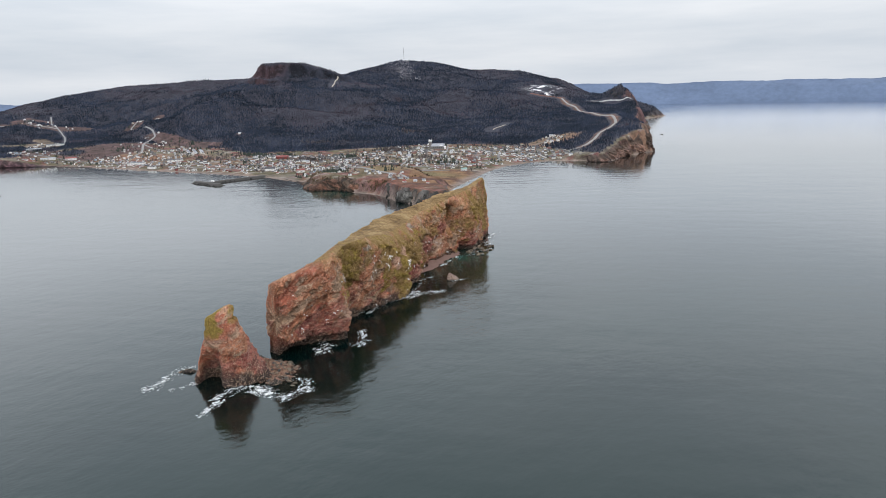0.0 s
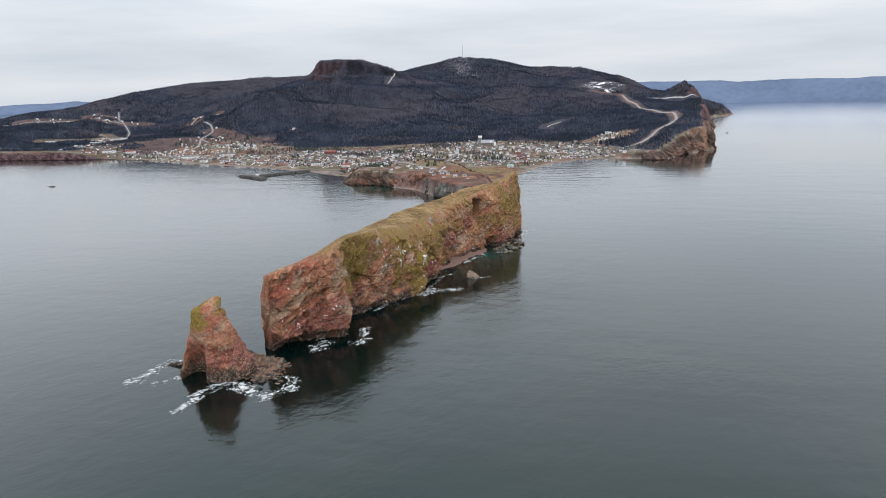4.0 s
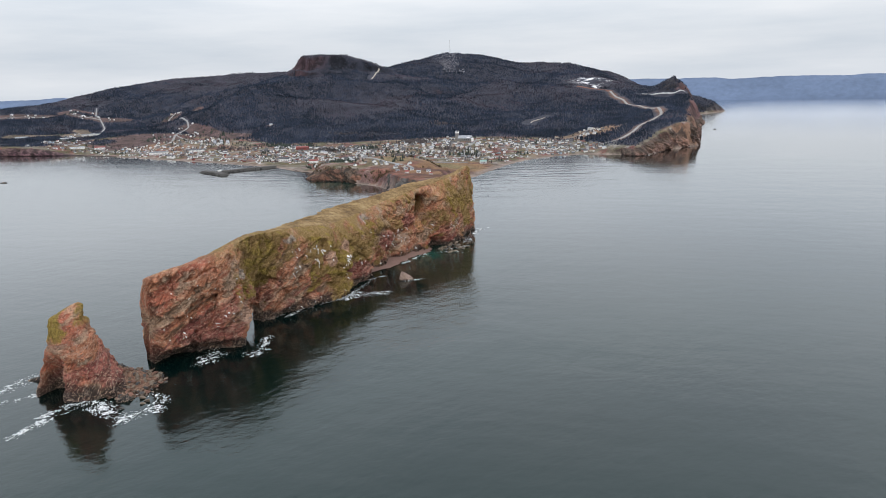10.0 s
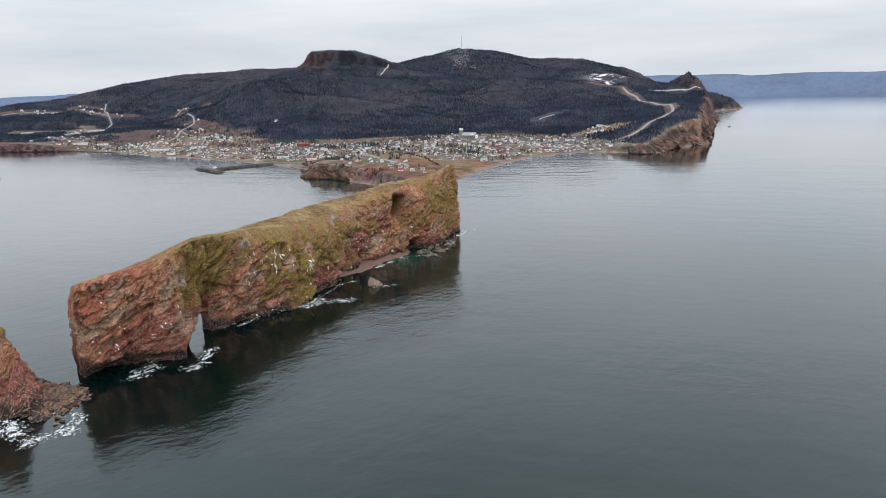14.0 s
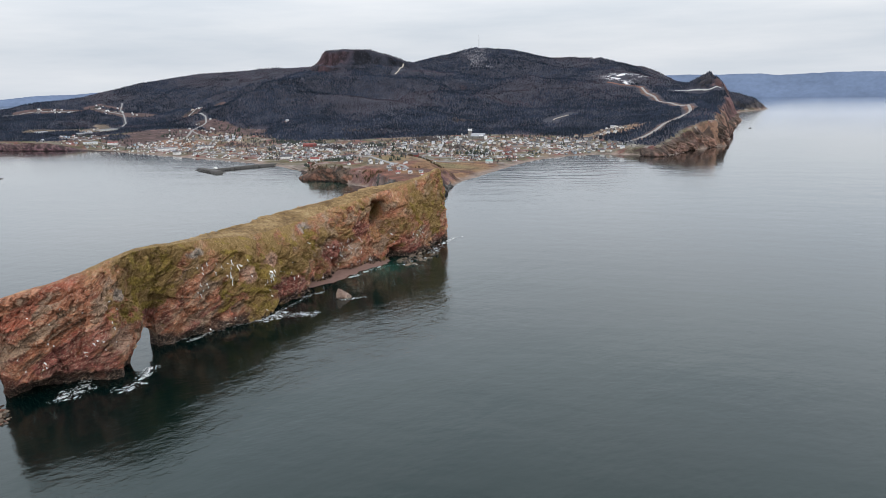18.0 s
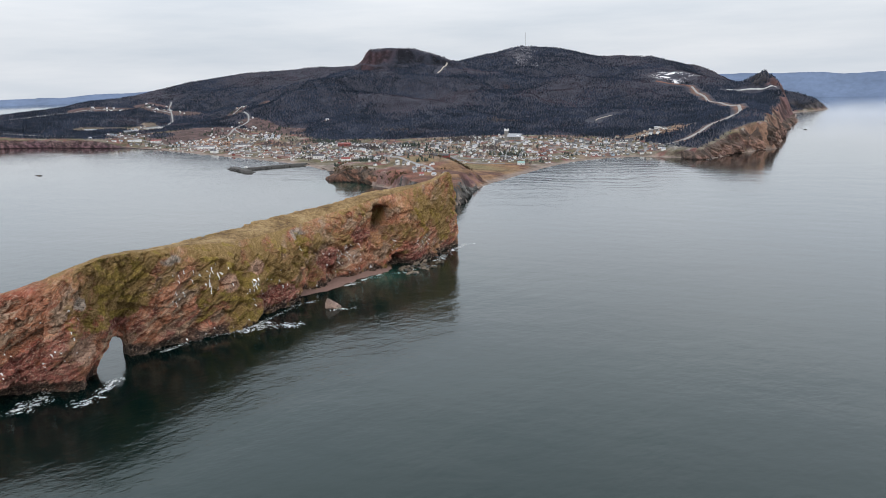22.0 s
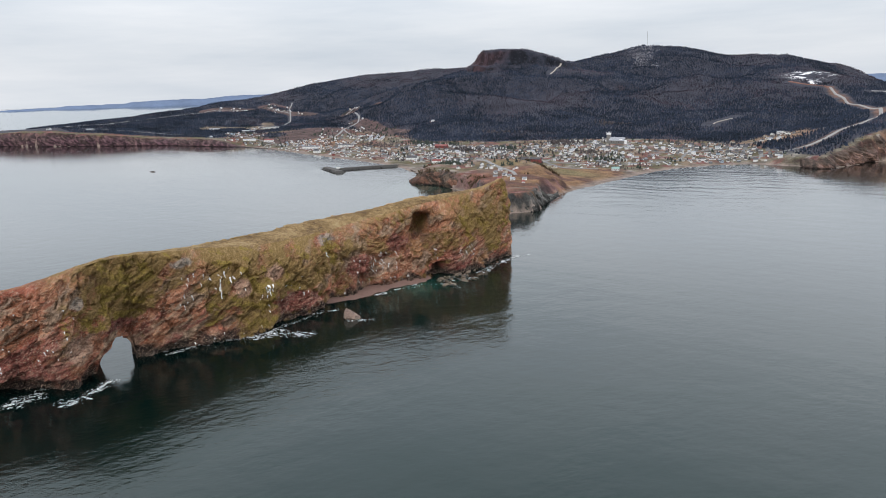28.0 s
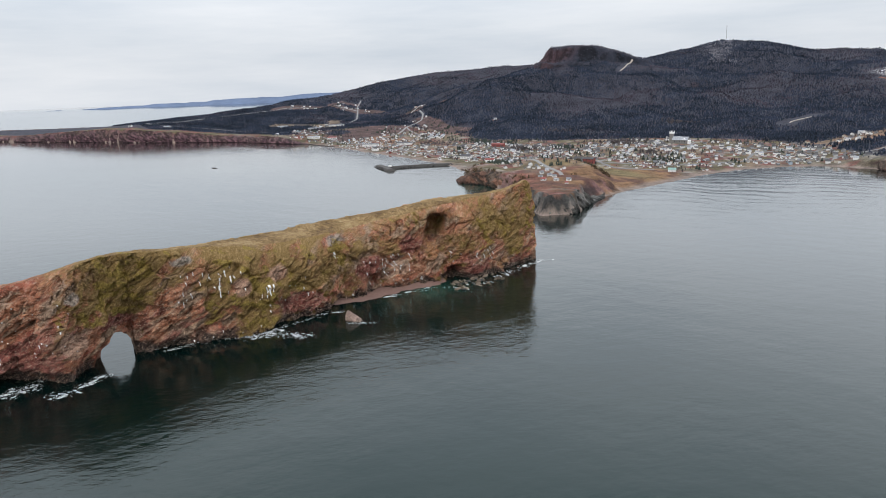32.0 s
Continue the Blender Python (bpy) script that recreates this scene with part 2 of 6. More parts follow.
def sea():
    """One round sheet, fine in the middle; towards the open gulf its rim lifts by the little that the bulge of the horizon needs."""
    rad = np.concatenate([np.linspace(4, 900, 110), np.linspace(925, 5400, 90)])
    ang = np.linspace(0, 2 * math.pi, 180, endpoint=False)
    a, r = np.meshgrid(ang, rad)
    x, y = SEA_AT[0] + r * np.cos(a), SEA_AT[1] + r * np.sin(a)
    away = np.abs((np.degrees(a) - 172 + 180) % 360 - 180)
    z = 78 * smooth(3300, 5000, r) * (1 - smooth(18, 55, away))
    v = np.stack([x, y, z], -1).reshape(-1, 3)
    v = np.vstack([v, [[SEA_AT[0], SEA_AT[1], 0]]])
    me = mesh_from("sea", v, grid_faces(len(rad), len(ang), True), sea_material())
    sh = 0.75 * np.exp(-(((v[:, 0] - 16) / 12) ** 2 + ((v[:, 1] + 124) / 26) ** 2)) + 0.12 * hump(v[:, 0], v[:, 1], 26, -140, 22, 45)
    sh += 0.7 * np.exp(-(((v[:, 0] + 400) / 60) ** 2 + ((v[:, 1] - 215) / 40) ** 2))
    # green shoals; long swell running into the two bays; ruffled open water against the calm lee
    roll = 0.9 * hump(v[:, 0], v[:, 1], -60, 470, 190, 260) + 0.6 * hump(v[:, 0], v[:, 1], -560, 240, 190, 90)
    ruffle = 1 - 0.72 * smooth(500, 1900, np.hypot(v[:, 0] - SEA_AT[0], v[:, 1] - SEA_AT[1]))
    ruffle = ruffle - 0.3 * hump(v[:, 0], v[:, 1], 45, -250, 35, 220) + 1.5 * hump(v[:, 0], v[:, 1], 120, -270, 34, 190)
    sh += 0.07 * hump(v[:, 0], v[:, 1], 52, -120, 45, 95)
    from_mid = np.hypot(v[:, 0] - SEA_AT[0], v[:, 1] - SEA_AT[1])
    open_water = 0.3 * smooth(250, 1000, from_mid) + 0.7 * smooth(1700, 3300, from_mid) * smooth(-500, 0, v[:, 0])
    paint(me, "shoal", np.stack([np.clip(sh, 0, 1), np.clip(roll, 0, 1), ruffle, open_water], -1))
    return tagged(new("water", me), "grey-green rippled sea under an overcast sky", "sea", kind="structure")


sea()

# ---------------------------------------------------------------- land form
# shoreline of the mainland, inland on its far side
COAST = [
    (-3400, -640), (-2750, -400), (-2226, -74), (-1999, 63), (-1698, 287), (-1434, 384), (-1257, 402), (-1011, 392),
    (-811, 384), (-690, 370), (-610, 348), (-545, 322), (-500, 288), (-478, 256), (-450, 240), (-398, 254), (-342, 240),
    (-292, 226), (-226, 180), (-150, 148), (-132, 180), (-176, 262), (-194, 313), (-208, 400), (-218, 500), (-225, 600),
    (-215, 670), (-185, 742), (-140, 790), (-72, 800), (-33, 780), (-12, 805), (4, 935), (41, 1052), (16, 1200),
    (-38, 1500), (-92, 1900), (-150, 2148), (-200, 2400), (-142, 2700), (-160, 2770), (-300, 2900), (-900, 3400),
    (-3600, 3400), (-3500, 1500), (-3100, 700), (-2950, 100),
]
# crest lines: points with their height, reach to the foot, and how hollow the slope is
CRESTS = [
    ([(-2250, -150, 36), (-2201, 130, 54), (-2331, 417, 70), (-2448, 685, 88), (-2440, 900, 120), (-2430, 1073, 143),
      (-2410, 1279, 184), (-2265, 1468, 211), (-2083, 1601, 224), (-1818, 1722, 231)], 950, 1.35),
    ([(-1590, 1500, 226), (-1531, 1546, 238), (-1450, 1620, 240), (-1371, 1672, 222)], 900, 1.3),
    ([(-1575, 1490, 246), (-1455, 1622, 246), (-1380, 1685, 232)], 300, 1.15),
    ([(-1384, 1810, 220), (-1416, 2089, 263), (-1339, 2218, 293), (-1213, 2322, 287), (-1069, 2393, 241), (-928, 2400, 243),
      (-754, 2307, 221)], 1250, 1.25),
    ([(-754, 2307, 221), (-620, 2240, 188), (-540, 2190, 162)], 640, 1.2),
    ([(-540, 2190, 160), (-450, 2110, 120), (-330, 2021, 108)], 420, 1.2),
    ([(-330, 2021, 106), (-268, 2010, 146), (-228, 2008, 165), (-190, 1954, 112)], 150, 0.85),
    ([(-190, 1954, 104), (-165, 1750, 88), (-120, 1400, 80), (-45, 1180, 78), (-10, 1090, 74)], 330, 1.2),
    ([(-10, 1090, 74), (-30, 985, 50), (-42, 900, 34), (-36, 825, 20)], 150, 1.1),
]
# the farther point beyond the cape
POINT = [([(-480, 2420, 92), (-310, 2590, 86)], 170, 1.0), ([(-310, 2590, 86), (-262, 2640, 78), (-225, 2668, 60), (-190, 2690, 38)], 110, 0.9)]
MESA = ([(-1553, 1510, 285), (-1531, 1546, 290), (-1455, 1633, 280), (-1385, 1685, 252), (-1335, 1738, 226)], 70, 62)


def to_line(x, y, pts):
    """Distance to a line of points, and the third value of the nearest place on it."""
    best, val = np.full(x.shape, 1e9), np.zeros(x.shape)
    for (x0, y0, *v0), (x1, y1, *v1) in zip(pts, pts[1:]):
        dx, dy = x1 - x0, y1 - y0
        t = np.clip(((x - x0) * dx + (y - y0) * dy) / (dx * dx + dy * dy), 0, 1)
        d = np.hypot(x - x0 - t * dx, y - y0 - t * dy)
        near = d < best
        best = np.where(near, d, best)
        if v0:
            val = np.where(near, v0[0] + t * (v1[0] - v0[0]), val)
    return best, val


def inland(x, y):
    """Distance from the shore: above 0 on land."""
    ring = COAST + COAST[:1]
    d, _ = to_line(x, y, ring)
    inside = np.zeros(x.shape, bool)
    for (x0, y0), (x1, y1) in zip(ring, ring[1:]):
        if y0 != y1:
            inside ^= ((y0 > y) != (y1 > y)) & (x < (x1 - x0) * (y - y0) / (y1 - y0) + x0)
    return np.where(inside, d, -d)


def ground(x, y):
    """Height of the land, with the distance from the shore."""
    x, y = np.asarray(x, float), np.asarray(y, float)
    d = inland(x, y)
    rag = d + (5 + 9 * smooth(880, 1000, y)) * fbm(x / 40, y / 40, 0, 3, 11) + 2 * vnoise(x / 9, y / 9, 0, 12)
    bluff = 1 - smooth(0.75, 1.2, np.minimum(np.hypot((x + 385) / 125, (y - 335) / 105), np.hypot((x + 200) / 110, (y - 235) / 125)))
    left = smooth(-1380, -1560, x) * smooth(1500, 700, y)
    low = 3 + 9 * smooth(20, 260, d) + 9 * smooth(200, 600, d) + 6 * hump(x, y, -470, 850, 130)
    low = low + 20 * bluff + 17 * left
    high, waver = low, 1 + 0.22 * fbm(x / 260, y / 260, 0, 3, 21)
    for pts, reach, hollow in CRESTS:
        z = np.zeros(x.shape)
        for pair in zip(pts, pts[1:]):
            far, top = to_line(x, y, pair)
            z = np.maximum(z, top * np.clip(1 - far * waver / reach, 0, 1) ** hollow)
        blend = np.clip(1 - np.abs(high - z) / 26, 0, 1)
        high = np.maximum(high, z) + 6.5 * blend**2 * smooth(10, 50, z)
    far, top = to_line(x, y, MESA[0])
    wav = far * (1 + 0.2 * fbm(x / 70, y / 70, 0, 3, 23))
    high = np.maximum(high, (top - MESA[2] * smooth(0.3, 1.0, wav / MESA[1])) * (wav < MESA[1] * 1.15))
    high = high * (1 - 0.55 * smooth(-620, -330, x) * smooth(2060, 2260, y))
    high = high * (1 - 0.6 * smooth(2440, 2540, y) * smooth(-420, -330, x))
    for pts, reach, hollow in POINT:
        for pair in zip(pts, pts[1:]):
            far, top = to_line(x, y, pair)
            high = np.maximum(high, top * np.clip(1 - far / reach, 0, 1) ** hollow)
    high = high - 12 * hump(x, y, -98, 1275, 80, 95) - 6 * hump(x, y, -164, 1487, 60, 70) + 5 * hump(x, y, -245, 1610, 50, 60) + 8 * hump(x, y, -285, 1665, 60, 60) + 5 * hump(x, y, -351, 1778, 50, 60)
    # spurs and ravines on the slopes below the crests
    crest = np.full(x.shape, 1e9)
    for pts, _, _ in CRESTS[:7]:
        crest = np.minimum(crest, to_line(x, y, pts)[0])
    spur = 0.3 - 1.5 * np.abs(fbm(x / 330 + 0.4 * fbm(x / 200, y / 200, 0, 2, 28), y / 330, 0, 3, 27))
    high = high + 58 * spur * smooth(45, 110, high) * smooth(90, 330, crest)
    high = high + smooth(25, 90, high) * 9 * fbm(x / 190, y / 190, 0, 4, 25)
    cape = np.maximum(smooth(-95, -45, x) * smooth(770, 800, y), smooth(900, 980, y))
    wide = 6 + 26 * (1 - bluff) * (1 - left) * (1 - cape) + 14 * cape + 34 * cape * smooth(1300, 1600, y) + 50 * smooth(1950, 2150, y) * smooth(2600, 2450, y) - 12 * smooth(2500, 2600, y)
    wide = wide + 24 * smooth(225, 265, y) * smooth(430, 380, y) * smooth(-300, -235, x)
    z = high * smooth(0, 1, rag / wide)
    return np.where(rag > 0, z, np.maximum(rag * 0.25, -6)), d


CAPE_ROAD = [(-105, 903), (-94, 926), (-87, 965), (-92, 1041), (-86, 1101), (-80, 1156), (-86, 1225), (-104, 1310), (-164, 1487), (-217, 1575), (-274, 1649),
             (-351, 1778), (-413, 1877), (-440, 1915)]
# edge of the woods above the town
WOODS = [(-2700, 420), (-2300, 420), (-1900, 700), (-1620, 700), (-1330, 830), (-1130, 760), (-960, 720), (-800, 735), (-690, 860),
         (-570, 930), (-458, 1015), (-330, 1010), (-215, 985), (-120, 880), (-60, 830)]


# open fields and clearings among the woods, as lines with their reach
FIELDS = [
    ([(-2338, 688), (-2211, 833), (-2013, 876), (-1930, 930)], 42), ([(-2240, 870), (-2150, 945)], 30), ([(-1870, 520), (-1780, 620), (-1690, 600)], 58),
    ([(-1890, 715), (-1780, 660)], 30), ([(-1440, 560), (-1484, 690)], 62), ([(-1723, 941), (-1778, 1121)], 24), ([(-1503, 847), (-1380, 830), (-1243, 820)], 40),
    ([(-1250, 950), (-1225, 940)], 16), ([(-1640, 470), (-1560, 470)], 40),
]


# open heath between the headland and the village
HEATH = [(-215, 262), (-262, 400), (-285, 500)]


def wooded(x, y):
    """How thickly trees stand, from 0 to 1."""
    wx, wy = np.array(WOODS).T
    edge = np.interp(x, wx, wy)
    n = fbm(x / 120, y / 120, 0, 3, 31)
    k = smooth(-30, 30, y - edge + 60 * n)
    glade = np.clip(2.4 * hump(x, y, -228, 1062, 62, 78), 0, 1)
    for line, reach in FIELDS:
        glade = np.maximum(glade, smooth(reach * 0.95, reach * 0.7, to_line(x, y, line)[0] + 0.6 * reach * n))
    d = inland(x, y)
    wood_left = smooth(-1520, -1600, x) * smooth(45, 85, d + 40 * n)
    copse = np.maximum(1.3 * hump(x, y, -1502, 535, 30, 42), 1.2 * hump(x, y, -1600, 825, 90, 30))
    wood_left = np.maximum(wood_left, smooth(0.4, 0.6, copse))
    sea_edge = smooth(15, 45, d)
    cape = smooth(860, 980, y) * smooth(-160, -60, x) * smooth(0.3, 0.0, fbm(x / 60, y / 60, 0, 2, 35)) * 0.95
    return np.clip(np.maximum(np.maximum(k * (1 - glade), wood_left * (1 - glade)), cape), 0, 1) * sea_edge


def land_cover(x, y, z, d, slope):
    """The colour of the bare ground cover: turf, stubble, heath, earth, beach, rock."""
    n1, n2 = fbm(x / 75, y / 75, 0, 4, 41), fbm(x / 22, y / 22, 0, 3, 43)
    c = np.empty(x.shape + (3,))
    turf, straw = np.array((0.096, 0.084, 0.040)), np.array((0.165, 0.118, 0.082))
    earth, heath = np.array((0.150, 0.060, 0.052)), np.array((0.155, 0.068, 0.048))
    # the forest floor has some haze blue mixed into its colour
    gravel, forest = np.array((0.19, 0.165, 0.145)), np.array((0.042, 0.043, 0.058))

    def lay(k, col):
        c[:] = c * (1 - k[..., None]) + k[..., None] * col

    c[:] = turf
    lay(smooth(0.0, 0.35, n1), straw)
    lay(smooth(0.02, 0.3, n2), earth)
    lay(0.6 * smooth(-0.15, -0.45, n1 + 0.4 * n2), gravel)
    n5 = fbm(x / 11, y / 16, 0, 3, 45)
    lay(0.5 * smooth(0.22, 0.42, n5) * smooth(-1400, -1250, x), np.array((0.36, 0.34, 0.32)))
    lay(0.6 * smooth(0.15, 0.4, -n5), np.array((0.10, 0.075, 0.055)))
    lay(np.clip(1.9 * hump(x, y, -225, 290, 95, 130), 0, 1) * smooth(-0.5, -0.1, n2 + 0.2), heath * (1 + 0.5 * n5[..., None]))
    ling = smooth(62, 44, to_line(x, y, HEATH)[0] + 12 * n2)
    lay(ling, np.array((0.190, 0.108, 0.058)) * (1 + 0.3 * n5[..., None]))
    lay(0.85 * ling * smooth(0.0, 0.2, fbm(x / 45, y / 14, 0, 3, 47)), np.array((0.088, 0.042, 0.036)))
    lay(np.clip(1.4 * hump(x, y, -330, 470, 75, 26), 0, 1), np.array((0.16, 0.125, 0.062)))
    lay(np.clip(1.6 * hump(x, y, -372, 372, 40, 30), 0, 1), np.array((0.175, 0.130, 0.066)))
    lay(np.clip(1.3 * hump(x, y, -1290, 560, 150, 45), 0, 1), np.array((0.20, 0.105, 0.06)))
    for k, (line, reach) in enumerate(FIELDS):
        tint = np.array((0.140, 0.108, 0.080) if k in (2, 3) else (0.085, 0.054, 0.052)) * (1 + 0.6 * n2[..., None] + 0.5 * n5[..., None])
        lay(0.95 * smooth(reach * 1.6, reach * 1.0, to_line(x, y, line)[0] + 0.4 * reach * n1), tint)
    lay(smooth(0.25, 0.6, wooded(x, y)), forest)
    by_road = smooth(17, 6, to_line(x, y, CAPE_ROAD)[0] + 9 * n2)
    lay(0.85 * by_road * smooth(-60, -110, x), np.array((0.175, 0.095, 0.065)))
    lay(np.clip(2.0 * hump(x, y, -228, 1062, 60, 76), 0, 1), np.array((0.165, 0.108, 0.072)) * (1 + 0.7 * n2[..., None]))
    lay(smooth(26, 6, d) * smooth(7 - 4.5 * (slope > 0.5), 3 - 2 * (slope > 0.5), z), np.array((0.21, 0.165, 0.14)))
    rock_red, rock_grey = np.array((0.105, 0.058, 0.056)), np.array((0.098, 0.095, 0.090))
    rock_tan = np.array((0.150, 0.090, 0.062))
    stone = rock_red + (rock_grey - rock_red) * np.clip(1.5 * hump(x, y, -150, 190, 95, 60), 0, 1)[..., None]
    stone = stone + (np.array((0.082, 0.062, 0.046)) - stone) * (0.85 * np.clip(1.5 * hump(x, y, -430, 270, 75, 60), 0, 1))[..., None]
    at_cape = smooth(850, 1000, y) * smooth(-220, -60, x) * smooth(1800, 1500, y)
    stone = stone + (rock_tan * (1 + 0.35 * n2[..., None]) - stone) * (at_cape * smooth(-0.5, 0.3, n1 + n2))[..., None]
    point = (0.85 * np.maximum(smooth(2250, 2350, y) * smooth(4, 12, z), smooth(1880, 1940, y) * smooth(-196, -222, x) * smooth(90, 100, z)))[..., None]
    stone = stone * (1 - point) + point * np.array((0.040, 0.042, 0.046))
    high_up = (smooth(120, 170, z) * smooth(-1000, -1200, x))[..., None]
    bald = smooth(-1470, -1525, x + 50 * n1)[..., None]
    stone = stone * (1 - high_up) + high_up * (bald * np.array((0.056, 0.034, 0.040)) + (1 - bald) * np.array((0.022, 0.024, 0.034)))
    lay(smooth(0.62 + 0.2 * smooth(20, 60, z) * smooth(-150, -250, x), 1.05, slope) * smooth(1, 4, z), stone * (0.45 + 0.95 * smooth(-0.35, 0.35, n2 + n5)[..., None]))
    lay(0.8 * np.clip(1.2 * hump(x, y, -192, 1990, 12, 24), 0, 1) * smooth(-0.2, 0.15, n2 + 0.1), np.array((0.088, 0.046, 0.042)))
    snow = np.clip(1.8 * hump(x, y, -558, 2006, 44, 34) + 1.7 * hump(x, y, -512, 2062, 30, 22) + 1.5 * hump(x, y, -504, 1950, 14, 18), 0, 1) * smooth(0.04, 0.10, n5 + 0.5 * n2)
    lay(snow, np.array((0.85, 0.85, 0.87)))
    return np.clip(c, 0.01, 0.9)


def land_material():
    m = material("land_cover", (0.1, 0.1, 0.06), 0.95)
    s = shader_of(m)
    cov = node(m, "ShaderNodeVertexColor")
    cov.layer_name = "cover"
    big, small = noise_node(m, 0.045, 6, 0.65), noise_node(m, 0.35, 5, 0.7)
    f = math_node(m, "MULTIPLY", math_node(m, "ADD", big, small), 0.5)
    shade = ramp(m, f, [(0.36, (0.36, 0.34, 0.34)), (0.5, (1, 1, 1)), (0.64, (1.65, 1.58, 1.5))])
    col = mix(m, 1.0, cov.outputs[0], shade, "MULTIPLY")
    link(m, col, s["Base Color"])
    link(m, bump(m, f, 0.9, 2.5), s["Normal"])
    return m


LAND_GRID = {}


def height(x, y):
    """Height of the built land at a place."""
    xs, ys, z = LAND_GRID["x"], LAND_GRID["y"], LAND_GRID["z"]
    x, y = np.clip(np.asarray(x, float), xs[0], xs[-1] - 0.01), np.clip(np.asarray(y, float), ys[0], ys[-1] - 0.01)
    i, j = np.searchsorted(xs, x, "right") - 1, np.searchsorted(ys, y, "right") - 1
    a, b = (x - xs[i]) / (xs[i + 1] - xs[i]), (y - ys[j]) / (ys[j + 1] - ys[j])
    return (z[j, i] * (1 - a) + z[j, i + 1] * a) * (1 - b) + (z[j + 1, i] * (1 - a) + z[j + 1, i + 1] * a) * b


def mainland():
    xs = np.concatenate([np.arange(-3350, -560, 9.0), np.arange(-560, 110, 4.5)])
    ys = np.concatenate([np.arange(-560, 120, 10.0), np.arange(120, 1150, 4.8), np.arange(1150, 3050, 9.0)])
    x, y = np.meshgrid(xs, ys)
    x = x + 1.1 * vnoise(x / 13, y / 13, 0, 51)
    y = y + 1.1 * vnoise(x / 13, y / 13, 5, 52)
    z, d = ground(x, y)
    gy, gx = np.gradient(z, ys, xs)
    slope = np.hypot(gx, gy)
    crag = smooth(0.5, 1.1, slope)
    z = z + crag * np.clip(z / 8, 0.15, 1) * np.minimum(1.2, 9 * vnoise(x / 24, y / 24, z / 16, 53) + 6.5 * vnoise(x / 11, y / 11, z / 8, 54) + 3.5 * vnoise(x / 5, y / 5, z / 4, 55))
    v = np.stack([x, y, z], -1).reshape(-1, 3)
    f = grid_faces(len(ys), len(xs))
    keep = (v[f, 2] > -5.5).any(1)
    LAND_GRID.update(x=xs, y=ys, z=z)
    me = mesh_from("ground", v, f[keep], land_material())
    paint(me, "cover", land_cover(x, y, z, d, slope).reshape(-1, 3))
    return tagged(new("ground", me), "coastal land with fields, wooded hills and red sea cliffs", "land", kind="structure")


mainland()


def cliff_face(name, label, line, outside, inset, tone, other, green, seed, step=1.8, rows=44, rough=1.0):
    """A rugged sea cliff from the water to the edge of the land above, along a stretch of the shore."""
    p = np.array(line, float)
    run = np.concatenate([[0], np.cumsum(np.hypot(*np.diff(p, axis=0).T))])
    s = np.arange(0, run[-1], step)
    x, y = np.interp(s, run, p[:, 0]), np.interp(s, run, p[:, 1])
    for _ in range(int(24 / step)):
        x[1:-1], y[1:-1] = (x[:-2] + 2 * x[1:-1] + x[2:]) / 4, (y[:-2] + 2 * y[1:-1] + y[2:]) / 4
    tx, ty = np.gradient(x), np.gradient(y)
    n = np.hypot(tx, ty) + 1e-9
    nx, ny = ty / n, -tx / n
    if inland(x + 15 * nx, y + 15 * ny).mean() > inland(x - 15 * nx, y - 15 * ny).mean():
        nx, ny = -nx, -ny
    top = height(x - inset * nx, y - inset * ny)
    top = np.convolve(np.pad(top, 6, "edge"), np.ones(13) / 13, "valid") + 0.6 - 1.5 * np.abs(fbm(s / 14, 0, 0, 3, seed))
    w = np.linspace(0, 1, rows)[None]
    z = -2 + (top + 2)[:, None] * w
    S = s[:, None] * np.ones_like(z)
    dip = 0.45 * S + z
    out = 7 * fbm(S / 48, z / 60, 0, 2, seed + 1) + 4.5 * (0.35 - np.abs(vnoise(S / 19 + 0.01 * z, z / 50, 0, seed + 2)))
    out = out + 2.6 * vnoise(S / 9, dip / 9, 0, seed + 3) + 1.7 * vnoise(S / 5, dip / 3.4, 0, seed + 4) + 0.9 * vnoise(S / 2.4, z / 2.4, 0, seed + 5)
    out = rough * out * np.clip(np.minimum(1, (1 - w) * 5), 0.1, 1) * np.clip(top / 25, 0.35, 1)[:, None]
    ends = np.minimum(1, np.minimum(s, s[-1] - s) / 25)[:, None]
    off = outside * (1 - w**2.6) - inset * w**2.6 + out
    off = off * ends - 8 * (1 - ends)
    gx, gy = x[:, None] + nx[:, None] * off, y[:, None] + ny[:, None] * off
    me = mesh_from(name, np.stack([gx, gy, z], -1).reshape(-1, 3), grid_faces(len(s), rows), land_material(), False)
    n1, n2 = fbm(S / 30, dip / 14, 0, 4, seed + 6), fbm(S / 9, dip / 3.5, 0, 3, seed + 7)
    k = smooth(-0.2, 0.25, n1 + 0.5 * n2)[..., None]
    c = np.array(tone) * (1 - k) + np.array(other) * k
    c = c * (0.45 + 1.1 * smooth(-0.4, 0.4, n2))[..., None]
    g = (green * smooth(0.25, 0.75, w + 0.6 * n1 - 0.2 * n2))[..., None]
    c = c * (1 - g) + g * np.array((0.052, 0.044, 0.034))
    c = c * (0.3 + 0.7 * smooth(0.5, 3.5, z))[..., None]
    paint(me, "cover", np.clip(c, 0.008, 0.8).reshape(-1, 3))
    return tagged(new(name, me), label, "cliff", kind="structure")


